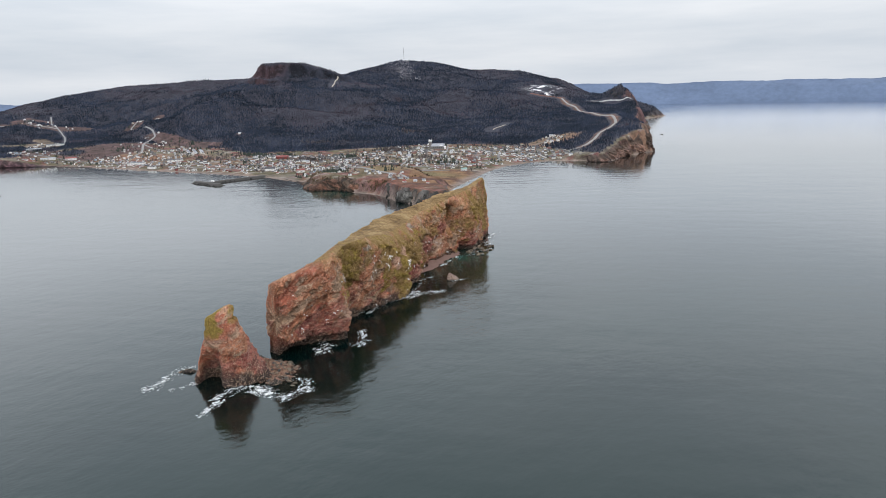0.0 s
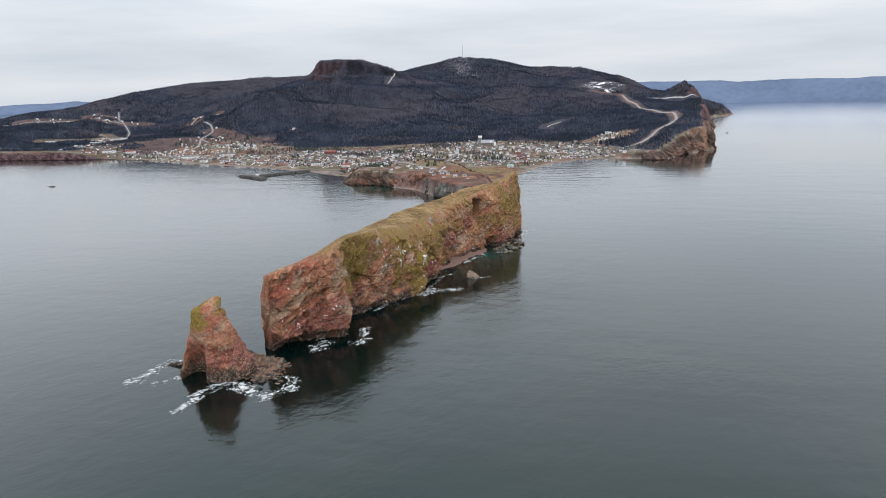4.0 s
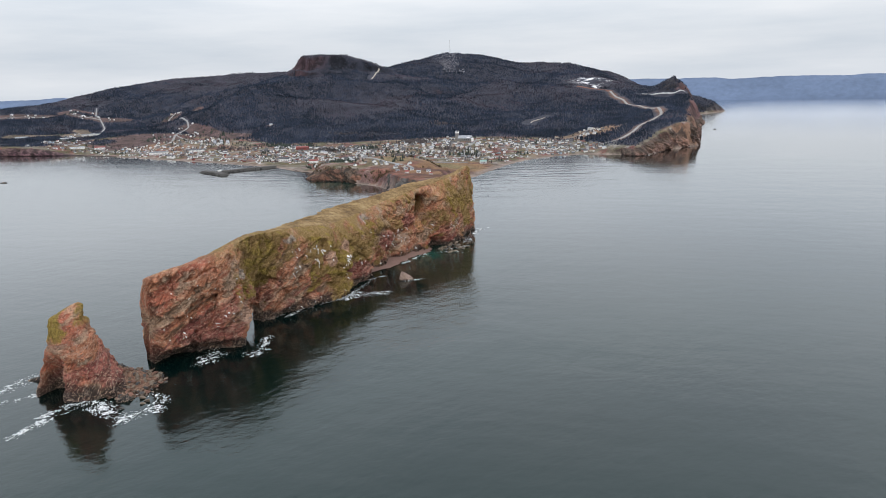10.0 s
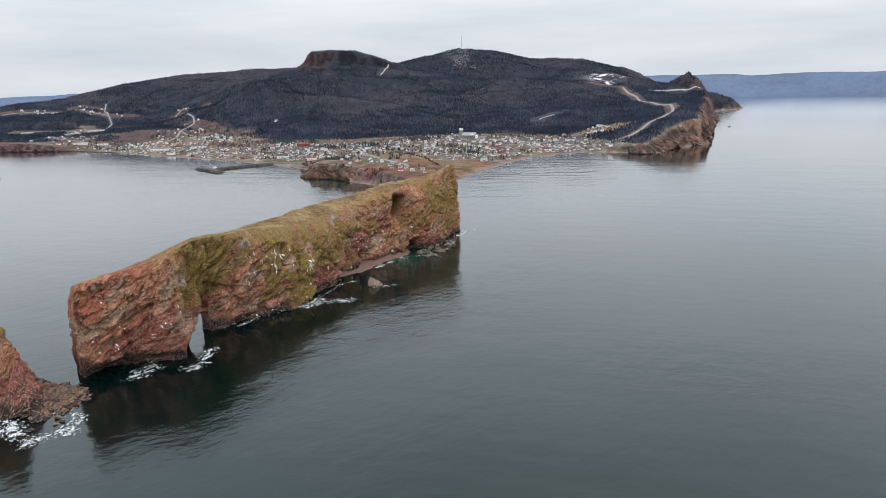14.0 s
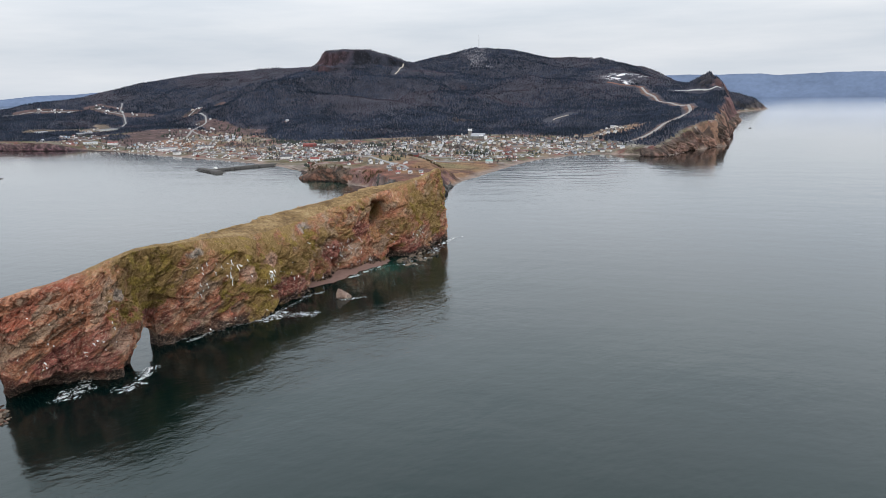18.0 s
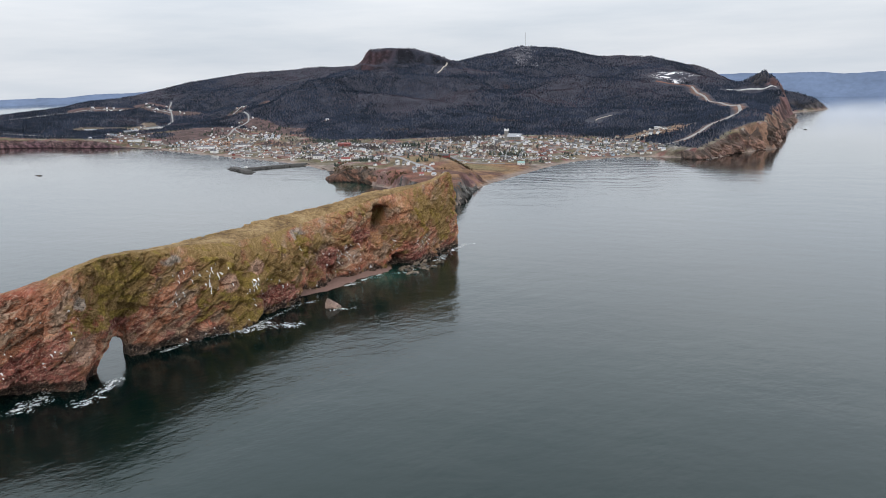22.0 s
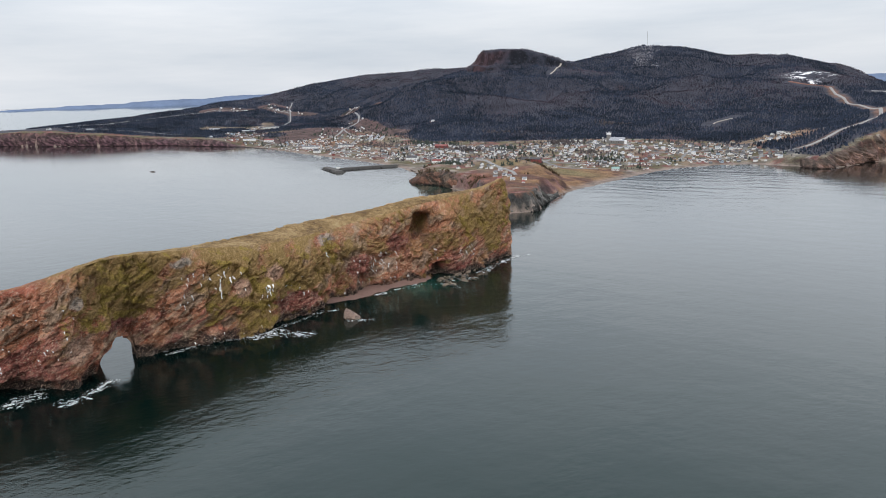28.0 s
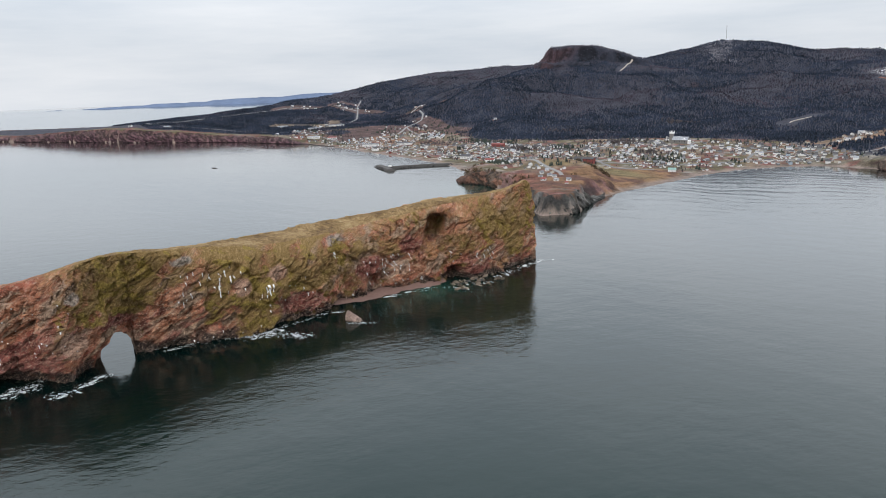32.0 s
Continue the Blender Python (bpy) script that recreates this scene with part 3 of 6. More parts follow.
cliff_face("cliff_cape", "rugged red and tan sea cliff of the cape", COAST[29:37], 1, 19, (0.205, 0.125, 0.098), (0.092, 0.060, 0.052), 0.5, 511, rough=1.35)
cliff_face("cliff_headland", "dark grey fluted cliff of the headland", COAST[17:23], 3, 9, (0.100, 0.098, 0.092), (0.060, 0.056, 0.052), 0.15, 531, 1.2, 36)
cliff_face("cliff_cove", "dark brown scrubby bluff over the cove", COAST[10:17], 3, 9, (0.075, 0.054, 0.042), (0.135, 0.068, 0.048), 0.3, 551, 1.4, 34)
# maroon stone, with the purplish cast of haze added to both colours
cliff_face("cliff_coast", "long dark maroon sea cliff of the open coast, tinted purplish for haze", COAST[1:7], 4, 12, (0.080, 0.044, 0.052), (0.105, 0.062, 0.066), 0.3, 571, 3.5, 30, 0.55)


def far_hills(name, label, bearing0, bearing1, near, heights, tone):
    """A low range on the far side of the water, rising from its own shore."""
    n = 260
    ang = np.radians(np.linspace(bearing0, bearing1, n))
    k = np.linspace(0, 1, n)
    top = np.interp(k, np.linspace(0, 1, len(heights)), heights) * (1 + 0.07 * fbm(k * 23, k * 0, 0, 4, 61)) + 1.5 * fbm(k * 120, 0, 0, 2, 62)
    rows = np.array([0, 0.03, 0.25, 0.6, 1.0, 1.4])
    lift = np.array([-0.03, 0.05, 0.28, 0.68, 1.0, 0.2])
    r = near + rows[:, None] * 230 * (1 + 0.25 * fbm(k * 15, rows[:, None] * 3, 0, 3, 63))
    z = lift[:, None] * top + 9 * fbm(k * 60, rows[:, None] * 5, 0, 3, 64) * np.array([0, 0.1, 1, 1, 0, 0])[:, None]
    x, y = SEA_AT[0] + r * np.cos(ang), SEA_AT[1] + r * np.sin(ang)
    # tone already holds the blue haze of the distance, varied a little by noise
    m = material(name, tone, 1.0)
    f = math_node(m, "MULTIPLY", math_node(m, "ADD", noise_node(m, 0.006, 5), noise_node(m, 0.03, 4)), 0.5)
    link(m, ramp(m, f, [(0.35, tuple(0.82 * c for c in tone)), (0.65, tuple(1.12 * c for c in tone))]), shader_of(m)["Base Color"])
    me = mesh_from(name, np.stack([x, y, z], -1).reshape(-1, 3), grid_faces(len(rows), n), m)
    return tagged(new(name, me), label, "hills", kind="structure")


# the blue of both ranges is distance haze put into their base colour
far_hills("backdrop_bay", "low wooded hills across the bay, coloured blue for haze", 60, 112, 4720, [136, 140, 142, 138, 140, 142, 140, 137, 139, 138, 148, 149, 142], (0.132, 0.176, 0.268))
far_hills("backdrop_gulf", "faint headland beyond open water, coloured blue for haze", 146, 180, 4560, [134, 128, 123, 114, 107, 98, 90, 82, 76, 71, 67, 62], (0.132, 0.176, 0.268))

# ---------------------------------------------------------------- the great rock
# along its length: y, foot of the camera-side wall, brow of that wall, height of the brow, back brow, its height
SPINE = [
    (-437, 3, 2, 51.5, -3, 49), (-425, 9, 3.5, 54, -5, 51.5), (-410, 14, 5, 55.8, 0, 54.5), (-398, 20, 10, 57, 2, 56), (-388, 32, 16.5, 59.5, 5, 58),
    (-380, 28, 19.5, 62, 6, 60), (-371, 22, 19, 64, 6, 62), (-360, 15, 16, 65.3, 5, 64), (-350, 12, 13.5, 65.5, 4, 64.5), (-342, 10, 11, 64.5, 1, 63.5),
    (-325, 12, 6, 62.5, -8, 61), (-308, 14, 2, 60.5, -15, 58.8), (-292, 18, 0, 59, -22, 56.8), (-273, 19, 0, 56, -29, 55), (-260, 18, -2, 54.3, -33, 54.8),
    (-238, 11, -6, 52.4, -40, 54), (-219, 11, -10, 51.8, -43, 54), (-205, 5, -13, 51.3, -46, 54.3), (-196, -1, -15, 51.2, -46, 54.6), (-175, -3, -19, 52, -43, 56),
    (-152, -5, -21, 54, -39, 57), (-128, -4, -15, 57, -33, 59.6), (-109, 1, -13, 59.7, -29, 62.5), (-97, 5, -11.5, 60.8, -27, 63.4), (-90, 8, -10, 61.3, -26, 63.8), (-78, 11, -8.5, 62.6, -23, 64.2),
    (-52, 9, -6, 65, -18, 64.6), (-30, 4, -4.5, 67.2, -15, 66), (-16, 1, -4, 71, -12.5, 69.3), (-9, 0, -4, 74, -11, 72), (0, -3, -7, 66, -13, 64),
]
ARCH = (-353.5, 8.6, 16.5)  # middle, half width, height of the opening


def dent(a, b, a0, b0, ra, rb, power=2.0):
    return np.exp(-((np.abs((a - a0) / ra)) ** power + (np.abs((b - b0) / rb)) ** power))


def rock_offset(x, y, z, seed=0):
    """How far weathering moves the rock face out: slabs, ribs, clefts and small chips."""
    # beds dip along the length of the rock and are folded
    fold = 8 * fbm(x / 60, y / 60, z / 40, 2, 69 + seed)
    ly, lz = 0.82 * y + 0.57 * z, 0.82 * z - 0.57 * y + fold
    big, _, rift = cells(x / 24 + 9, ly / 24, lz / 15, 71 + seed)
    mid, val, edge = cells(x / 10, ly / 11, lz / 4.4, 81 + seed)
    small, chip, crack = cells(x / 4, ly / 4.6, lz / 2.1, 91 + seed)
    torn = smooth(-0.25, 0.3, fbm(x / 22, y / 22, z / 16, 3, 87 + seed))
    calm = 1 - 0.55 * smooth(-100, -70, y)
    out = calm * (2.2 * big + (0.5 + 0.55 * torn) * mid + 0.8 * val) + (0.3 + 0.5 * torn) * (small + chip)
    out = out - 1.3 * smooth(0.06, 0.0, rift) - 0.6 * torn * smooth(0.07, 0.0, edge) - 0.5 * torn * smooth(0.10, 0.0, crack)
    ledge = lz / 6.5 + 0.6 * fbm(x / 15, y / 22, z / 15, 3, 77 + seed)
    out = out + 1.5 * smooth(0.0, 0.85, ledge - np.floor(ledge)) * smooth(-0.1, 0.3, fbm(x / 25, y / 25, z / 25, 2, 79))
    gully = np.abs(vnoise(ly / 15 + 0.6 * fbm(y / 30, z / 20, 0, 2, 88), z / 60, x / 60, 89 + seed))
    out = out - 2.4 * smooth(0.16, 0.0, gully) * smooth(-0.1, 0.3, fbm(y / 40, z / 40, 0, 2, 86))
    out = out + 1.0 * fbm(x / 8, y / 8, z / 8, 4, 73 + seed) + 0.4 * vnoise(x / 1.4, y / 1.4, z / 1.4, 75 + seed)
    return out


BEDS = {
    "tan": [(-379, 21, 9, 8), (-249, 35, 10, 6), (-144, 17, 8, 6), (-277, 32, 7, 7)],
    "maroon": [(-353, 24, 12, 4), (-233, 11, 20, 9), (-170, 22, 16, 11), (-132, 34, 12, 9), (-408, 14, 14, 10), (-76, 6, 16, 6)],
    "grey": [(-377, 46, 5, 4), (-312, 54, 9, 3), (-196, 47, 12, 4)],
    "ochre": [(-108, 27, 6, 8), (-45, 8, 8, 6)],
}
LICHENS = [(-383, 40, 5, 8), (-368, 30, 6, 4), (-333, 53, 5, 6), (-226, 43, 16, 9), (-194, 40, 9, 9), (-61, 38, 12, 13), (-352, 52, 14, 9)]


def rock_cover(x, y, z, flat, brow):
    """What covers the stone: its own colour, and how much moss, lichen and turf grow on it."""
    n1 = fbm(x / 30, (y + 0.3 * z) / 24, z / 20, 4, 101)
    n2 = fbm(x / 8, (y + 0.5 * z) / 7, z / 6, 4, 103)
    n3 = fbm(x / 60, (0.82 * y + 0.57 * z) / 26, (0.82 * z - 0.57 * y) / 4, 3, 105)
    n4 = fbm(x / 20, (0.82 * y + 0.57 * z) / 24, (0.82 * z - 0.57 * y + 7 * n1) / 5, 3, 107)
    fold = 8 * fbm(x / 60, y / 60, z / 40, 2, 69)
    ly, lz = 0.82 * y + 0.57 * z, 0.82 * z - 0.57 * y + fold
    _, slab, _ = cells(x / 10, ly / 11, lz / 4.4, 81)
    _, chip, _ = cells(x / 4, ly / 4.6, lz / 2.1, 91)
    _, shelf, _ = cells(x / 30, ly / 40, lz / 7, 93)
    red, brown, tan = np.array((0.45, 0.152, 0.096)), np.array((0.40, 0.172, 0.098)), np.array((0.54, 0.35, 0.235))
    grey, maroon, wet = np.array((0.40, 0.315, 0.225)), np.array((0.30, 0.108, 0.085)), np.array((0.030, 0.027, 0.025))
    c = np.empty(x.shape + (3,))

    def lay(k, col):
        c[:] = c * (1 - k[..., None]) + k[..., None] * col

    low = smooth(0.75, 0.4, z / np.maximum(brow, 1))
    c[:] = brown
    lay(smooth(-0.15, 0.25, n1 + 0.3 * n2 + 0.3 * shelf), red)
    lay(0.75 * smooth(0.25, 0.55, 0.4 * n2 + 0.35 * slab + 0.2 * chip), tan)
    lay(0.7 * smooth(0.12, 0.40, n3 - 0.3 * n1 - 0.2 * slab), grey)
    lay(0.85 * smooth(0.05, 0.35, n4 + 0.3 * shelf - 0.3 * n2) * low, maroon)
    tints = {"tan": np.array((0.47, 0.31, 0.225)), "maroon": np.array((0.29, 0.098, 0.082)), "grey": np.array((0.34, 0.315, 0.27)), "ochre": np.array((0.42, 0.215, 0.095))}
    for kind, spots in BEDS.items():
        for py, pz, ry, rz in spots:
            lay(0.85 * smooth(0.35, 0.6, dent(y, z, py, pz, ry, rz) + 0.5 * n2 + 0.15 * slab), tints[kind])
    c *= (1 + 0.24 * slab + 0.18 * chip)[..., None]
    # wet foot of the wall; raised at the outer block to paint undercut shade
    lay(0.94 * smooth(7.5 + 3 * dent(y, z, -290, 0, 50, 30, 4) + 5 * smooth(-388, -398, y), 2.2, z + 6 * n2), wet)
    rel = z / np.maximum(brow, 1)
    zone = smooth(-408, -370, y) * (0.8 + 0.2 * np.cos((y + 320) / 60))
    high = smooth(0.10, 0.62, rel + 0.50 * n1 + 0.30 * n2 + 0.25 * n4 + 0.12 * smooth(-330, -280, y)) * zone
    blot = np.clip(0.5 * dent(y, z, -368, 42, 20, 17) * (1 + 0.8 * n2) + 0.5 * dent(y, z, -20, 25, 13, 16), 0, 1)
    for py, pz, ry, rz in LICHENS:
        blot = np.maximum(blot, smooth(0.3, 0.65, dent(y, z, py, pz, ry, rz) + 0.6 * n2 + 0.2 * slab))
    blot = blot * (0.72 + 0.5 * n2)
    barren = np.zeros(x.shape)
    for spots in BEDS.values():
        for py, pz, ry, rz in spots:
            barren = np.maximum(barren, dent(y, z, py, pz, ry, rz))
    high = high * (1 - 0.75 * smooth(0.3, 0.7, barren))
    grow = np.stack([np.clip(high * (0.92 + 0.7 * n1 + 0.4 * n4 + 0.2 * slab), 0, 1), np.clip(np.maximum(high * smooth(0.0, 0.42, n2 + 0.6 * n1 + 0.15 * slab), blot), 0, 1), flat * smooth(0.5, 0.75, rel)], -1)
    return np.clip(c, 0.012, 0.8), grow


def rock_material():
    m = material("weathered_rock", (0.3, 0.15, 0.1), 0.92)
    s = shader_of(m)
    cov = node(m, "ShaderNodeVertexColor")
    cov.layer_name = "cover"
    gro = node(m, "ShaderNodeVertexColor")
    gro.layer_name = "growth"
    sep = node(m, "ShaderNodeSeparateColor")
    link(m, gro.outputs[0], sep.inputs[0])
    co = node(m, "ShaderNodeTexCoord")
    sway = node(m, "ShaderNodeTexNoise", Scale=0.022, Detail=3.0)
    much = node(m, "ShaderNodeVectorMath")
    much.operation = "SCALE"
    much.inputs["Scale"].default_value = 34.0
    bent = node(m, "ShaderNodeVectorMath")
    bent.operation = "ADD"
    link(m, co.outputs["Object"], sway.inputs["Vector"])
    link(m, sway.outputs["Color"], much.inputs[0])
    link(m, co.outputs["Object"], bent.inputs[0])
    link(m, much.outputs[0], bent.inputs[1])

    def bedded(turn, stretch):
        """Place in the stone along its folded beds."""
        tn = node(m, "ShaderNodeMapping", Rotation=(turn, 0, 0))
        mp = node(m, "ShaderNodeMapping", Scale=stretch)
        link(m, bent.outputs[0], tn.inputs[0])
        link(m, tn.outputs[0], mp.inputs[0])
        return mp.outputs[0]

    def strata(scale, turn, stretch):
        n = node(m, "ShaderNodeTexNoise", Scale=scale, Detail=7.0, Roughness=0.7)
        link(m, bedded(turn, stretch), n.inputs["Vector"])
        return n.outputs["Fac"]

    coarse = noise_node(m, 0.30, 7, 0.72)
    fine = noise_node(m, 1.0, 6, 0.75)
    beds = strata(0.9, -0.6, (0.35, 0.16, 1.6))
    cross = strata(0.5, 0.75, (0.4, 0.25, 1.5))
    f = math_node(m, "MULTIPLY", math_node(m, "ADD", math_node(m, "ADD", coarse, cross), math_node(m, "ADD", fine, beds)), 0.25)
    tone = ramp(m, f, [(0.38, (0.3, 0.28, 0.28)), (0.44, (0.72, 0.70, 0.69)), (0.51, (1.0, 0.98, 0.96)), (0.57, (1.25, 1.21, 1.16)), (0.63, (1.7, 1.62, 1.52))])
    col = mix(m, 1.0, cov.outputs[0], tone, "MULTIPLY")

    def joints(scale, turn, stretch, wide, dark):
        vo = node(m, "ShaderNodeTexVoronoi", Scale=scale)
        vo.feature = "DISTANCE_TO_EDGE"
        link(m, bedded(turn, stretch), vo.inputs["Vector"])
        return ramp(m, vo.outputs["Distance"], [(0.0, (dark, dark * 0.95, dark * 0.95)), (wide, (1, 1, 1))])

    line = ramp(m, beds, [(0.38, (0.5, 0.48, 0.48)), (0.43, (1, 1, 1)), (0.58, (1, 1, 1)), (0.64, (1.4, 1.34, 1.28))])
    col = mix(m, 1.0, col, line, "MULTIPLY")
    col = mix(m, 0.6, col, joints(0.12, -0.6, (0.7, 0.45, 1.7), 0.03, 0.35), "MULTIPLY")
    col = mix(m, 0.35, col, joints(0.2, 0.8, (0.8, 0.5, 1.5), 0.04, 0.4), "MULTIPLY")
    veins = noise_node(m, 0.06, 3, 0.6, (1, 2.2, 0.6), (0.5, 0, 0))
    thin = ramp(m, veins, [(0.490, (0, 0, 0)), (0.497, (1, 1, 1)), (0.501, (1, 1, 1)), (0.508, (0, 0, 0))])
    col = mix(m, math_node(m, "MULTIPLY", thin, 0.35), col, (0.50, 0.40, 0.33))
    chip = strata(1.5, -0.5, (0.8, 0.35, 1.3))
    col = mix(m, math_node(m, "MULTIPLY", ramp(m, chip, [(0.55, (0, 0, 0)), (0.60, (1, 1, 1))]), 0.8), col, (0.60, 0.43, 0.31))
    col = mix(m, math_node(m, "MULTIPLY", ramp(m, chip, [(0.375, (1, 1, 1)), (0.415, (0, 0, 0))]), 0.8), col, (0.050, 0.030, 0.024))
    patchy = noise_node(m, 0.24, 9, 0.8)

    def grown(amount, soft, col_in, colour):
        k = node(m, "ShaderNodeMapRange")
        k.inputs["From Min"].default_value, k.inputs["From Max"].default_value = 0.52 - soft, 0.52 + soft
        link(m, math_node(m, "ADD", math_node(m, "MULTIPLY", amount, 0.55), math_node(m, "MULTIPLY", patchy, 0.55)), k.inputs["Value"])
        return mix(m, k.outputs[0], col_in, colour)

    moss = ramp(m, math_node(m, "MULTIPLY", math_node(m, "ADD", fine, beds), 0.5), [(0.36, (0.105, 0.068, 0.022)), (0.5, (0.265, 0.168, 0.062)), (0.62, (0.45, 0.31, 0.15))])
    lichen = ramp(m, fine, [(0.38, (0.160, 0.112, 0.028)), (0.62, (0.41, 0.29, 0.075))])
    turf = ramp(m, math_node(m, "MULTIPLY", math_node(m, "ADD", noise_node(m, 0.05, 5, 0.65), math_node(m, "ADD", coarse, fine)), 0.333), [(0.42, (0.105, 0.062, 0.030)), (0.48, (0.215, 0.135, 0.058)), (0.52, (0.31, 0.200, 0.088)), (0.58, (0.43, 0.31, 0.16))])
    col = grown(math_node(m, "MULTIPLY", sep.outputs[0], 0.80), 0.10, col, moss)
    col = grown(math_node(m, "MULTIPLY", sep.outputs[1], 0.60), 0.06, col, lichen)
    col = grown(math_node(m, "MULTIPLY", sep.outputs[2], 1.2), 0.10, col, turf)
    link(m, col, s["Base Color"])
    h = math_node(m, "ADD", math_node(m, "MULTIPLY", f, 1.0), math_node(m, "MULTIPLY", fine, 0.35))
    link(m, bump(m, h, 1.0, 2.6), s["Normal"])
    return m


ROCK = rock_material()


def great_rock():
    sp = np.array(SPINE, float)
    ys = np.arange(-431, 0.6, 0.62)
    foot, brow, hb, back, hk = (np.interp(ys, sp[:, 0], sp[:, k]) for k in range(1, 6))
    for a in (foot, brow, hb, back, hk):
        a[:] = np.convolve(np.pad(a, 4, "edge"), np.ones(9) / 9, "valid")
    mid, half, tall = ARCH
    u = (ys - mid) / half
    floor = np.where(np.abs(u) < 1, (tall + 7) * np.clip(1 - np.abs(u) ** 2.4, 0, 1) ** 0.45 - 7, -7.0)
    nw, nt, nb, nu = 112, 34, 26, 10
    w, t, b, q = np.linspace(0, 1, nw), np.linspace(0, 1, nt + 2)[1:-1], np.linspace(0, 1, nb), np.linspace(0, 1, nu + 2)[1:-1]
    col = lambda a: a[:, None]
    rows_x, rows_z, kinds = [], [], []
    # wall towards the camera, from foot to brow
    zz = col(floor) + (col(hb) - col(floor)) * w[None]
    rel = np.clip(zz / col(hb), 0, 1)
    rows_x.append(col(brow) + (col(foot) - col(brow)) * (1 - rel ** (7.5 - 2.2 * smooth(-345, -270, col(ys)))))
    rows_z.append(zz)
    # top, from brow to back brow
    s = t[None] * np.ones_like(col(ys))
    rows_x.append(col(brow) + (col(back) - col(brow)) * s)
    rows_z.append(col(hb) + (col(hk) - col(hb)) * s + 0.7 * np.sin(math.pi * s))
    # far wall downwards
    zz = col(hk) + (col(floor) - col(hk)) * b[None]
    rel = np.clip(zz / col(hk), 0, 1)
    rows_x.append(col(back) - 3 * (1 - rel**2.5))
    rows_z.append(zz)
    # underside
    xl, xr = rows_x[2][:, -1:], rows_x[0][:, :1]
    rows_x.append(xl + (xr - xl) * q[None])
    rows_z.append(col(floor) + 1.5 * np.sin(math.pi * q[None]) * (col(floor) > 0))
    x, z = np.concatenate(rows_x, 1), np.concatenate(rows_z, 1)
    y = col(ys) * np.ones_like(x)
    # close both ends by drawing the last stations inwards
    for k, far in {0: 0.0, 1: 0.45, 2: 0.75, 3: 0.9, -1: 0.0, -2: 0.45, -3: 0.75, -4: 0.9}.items():
        cx, cz = x[k].mean(), 0.5 * z[k].max()
        x[k] = cx + (x[k] - cx) * far
        z[k] = cz + (z[k] - cz) * far
    y[0:4] = np.array([-431.0, -430.9, -430.7, -430.2])[:, None]
    y[-4:] = np.array([-1.6, -0.7, -0.3, -0.1])[:, None]
    gy = np.stack([np.gradient(a, axis=0) for a in (x, y, z)], -1)
    gu = np.stack([np.roll(a, -1, 1) - np.roll(a, 1, 1) for a in (x, y, z)], -1)
    nrm = np.cross(gy, gu)
    nrm /= np.linalg.norm(nrm, axis=-1, keepdims=True) + 1e-9
    if nrm[len(ys) // 2, 20, 0] < 0:
        nrm = -nrm
    wall = np.concatenate([np.ones(nw), np.zeros(nt), np.ones(nb), np.ones(nu)])[None] * np.ones_like(x)
    steep = 1 - smooth(0.45, 0.85, nrm[..., 2])
    out = rock_offset(x, y, z) * (0.18 + 0.82 * steep) * np.where(floor[:, None] > 0, 0.75, 1)
    out = out * np.concatenate([np.ones(nw - 6), np.linspace(1, 0.55, 6), np.full(nt, 0.45), np.linspace(0.55, 1, nb), np.full(nu, 0.5)])[None]
    face = np.concatenate([np.ones(nw), np.zeros(nt + nb + nu)])[None]
    # hollows of the wall: the high cave, the two low ones behind the beach, the sea notch of the outer block
    lean = y - 0.45 * (z - 40)
    deep = 10 * smooth(-119, -113, lean) * (1 - smooth(-109, -84, lean)) * np.exp(-np.abs((z - 40) / 14.5) ** 4) * face
    core = 21 * dent(lean, z, -108.5, 41, 8.5, 10, 5) * face
    low = (10 * dent(y, z, -94, 7, 4.5, 4.5, 4) + 8 * dent(y, z, -169, 9, 6, 5, 4)) * face
    hollow = deep + core + low + 5 * dent(y, z, -106, 34, 13, 16)
    hollow += 11 * dent(y, z, -93, 4, 7, 6, 5) + 6 * dent(y, z, -163, 6, 12, 9, 4) + 4 * dent(y, z, -198, 11, 9, 13, 3)
    hollow += (6.5 - 3.5 * smooth(-396, -388, y)) * dent(y, z, -412, 0, 26, 5.5, 4) + 4 * dent(y, z, -330, 1, 12, 5)
    hollow += 5 * dent(y - 0.35 * z, z, -352, 12, 7, 30) * (z < 40) + 3 * dent(y + 0.35 * z, z, -345, 30, 5, 26)
    bulge = 3.0 * dent(y, z, -386, 18, 12, 20) + 3 * dent(y, z, -266, 20, 20, 17)
    bulge = bulge + 3.5 * smooth(12, 4, z) * dent(y, z, -290, 0, 45, 12, 4)
    out = out + face * bulge
    x, y, z = x + nrm[..., 0] * out - face * hollow, y + nrm[..., 1] * out + 0.12 * deep + 0.75 * (core + low), z + nrm[..., 2] * out + 0.22 * core
    # the passage of the arch runs a little askew
    y = y + 0.06 * np.clip(14 - x, 0, 40) * dent(y, z, mid + 3, 0, 34, 30, 3)
    y = y - 10 * smooth(-8, 12, x) * smooth(17, 0, z) * smooth(-390, -361, y) * smooth(-349, -355, y)
    top = np.concatenate([np.zeros(nw), np.ones(nt), np.zeros(nb + nu)])[None]
    z = z + top * (1.1 * fbm(x / 14, y / 14, 0, 3, 77) - 1.4 * smooth(-262, -256, y) * smooth(-222, -250, y))
    rows, cols = x.shape
    v = np.stack([x, y, z], -1).reshape(-1, 3)
    me = mesh_from("great_rock", v, grid_faces(rows, cols, True)[:, ::-1], ROCK, False)
    tall_at = np.repeat(hb[:, None], cols, 1)
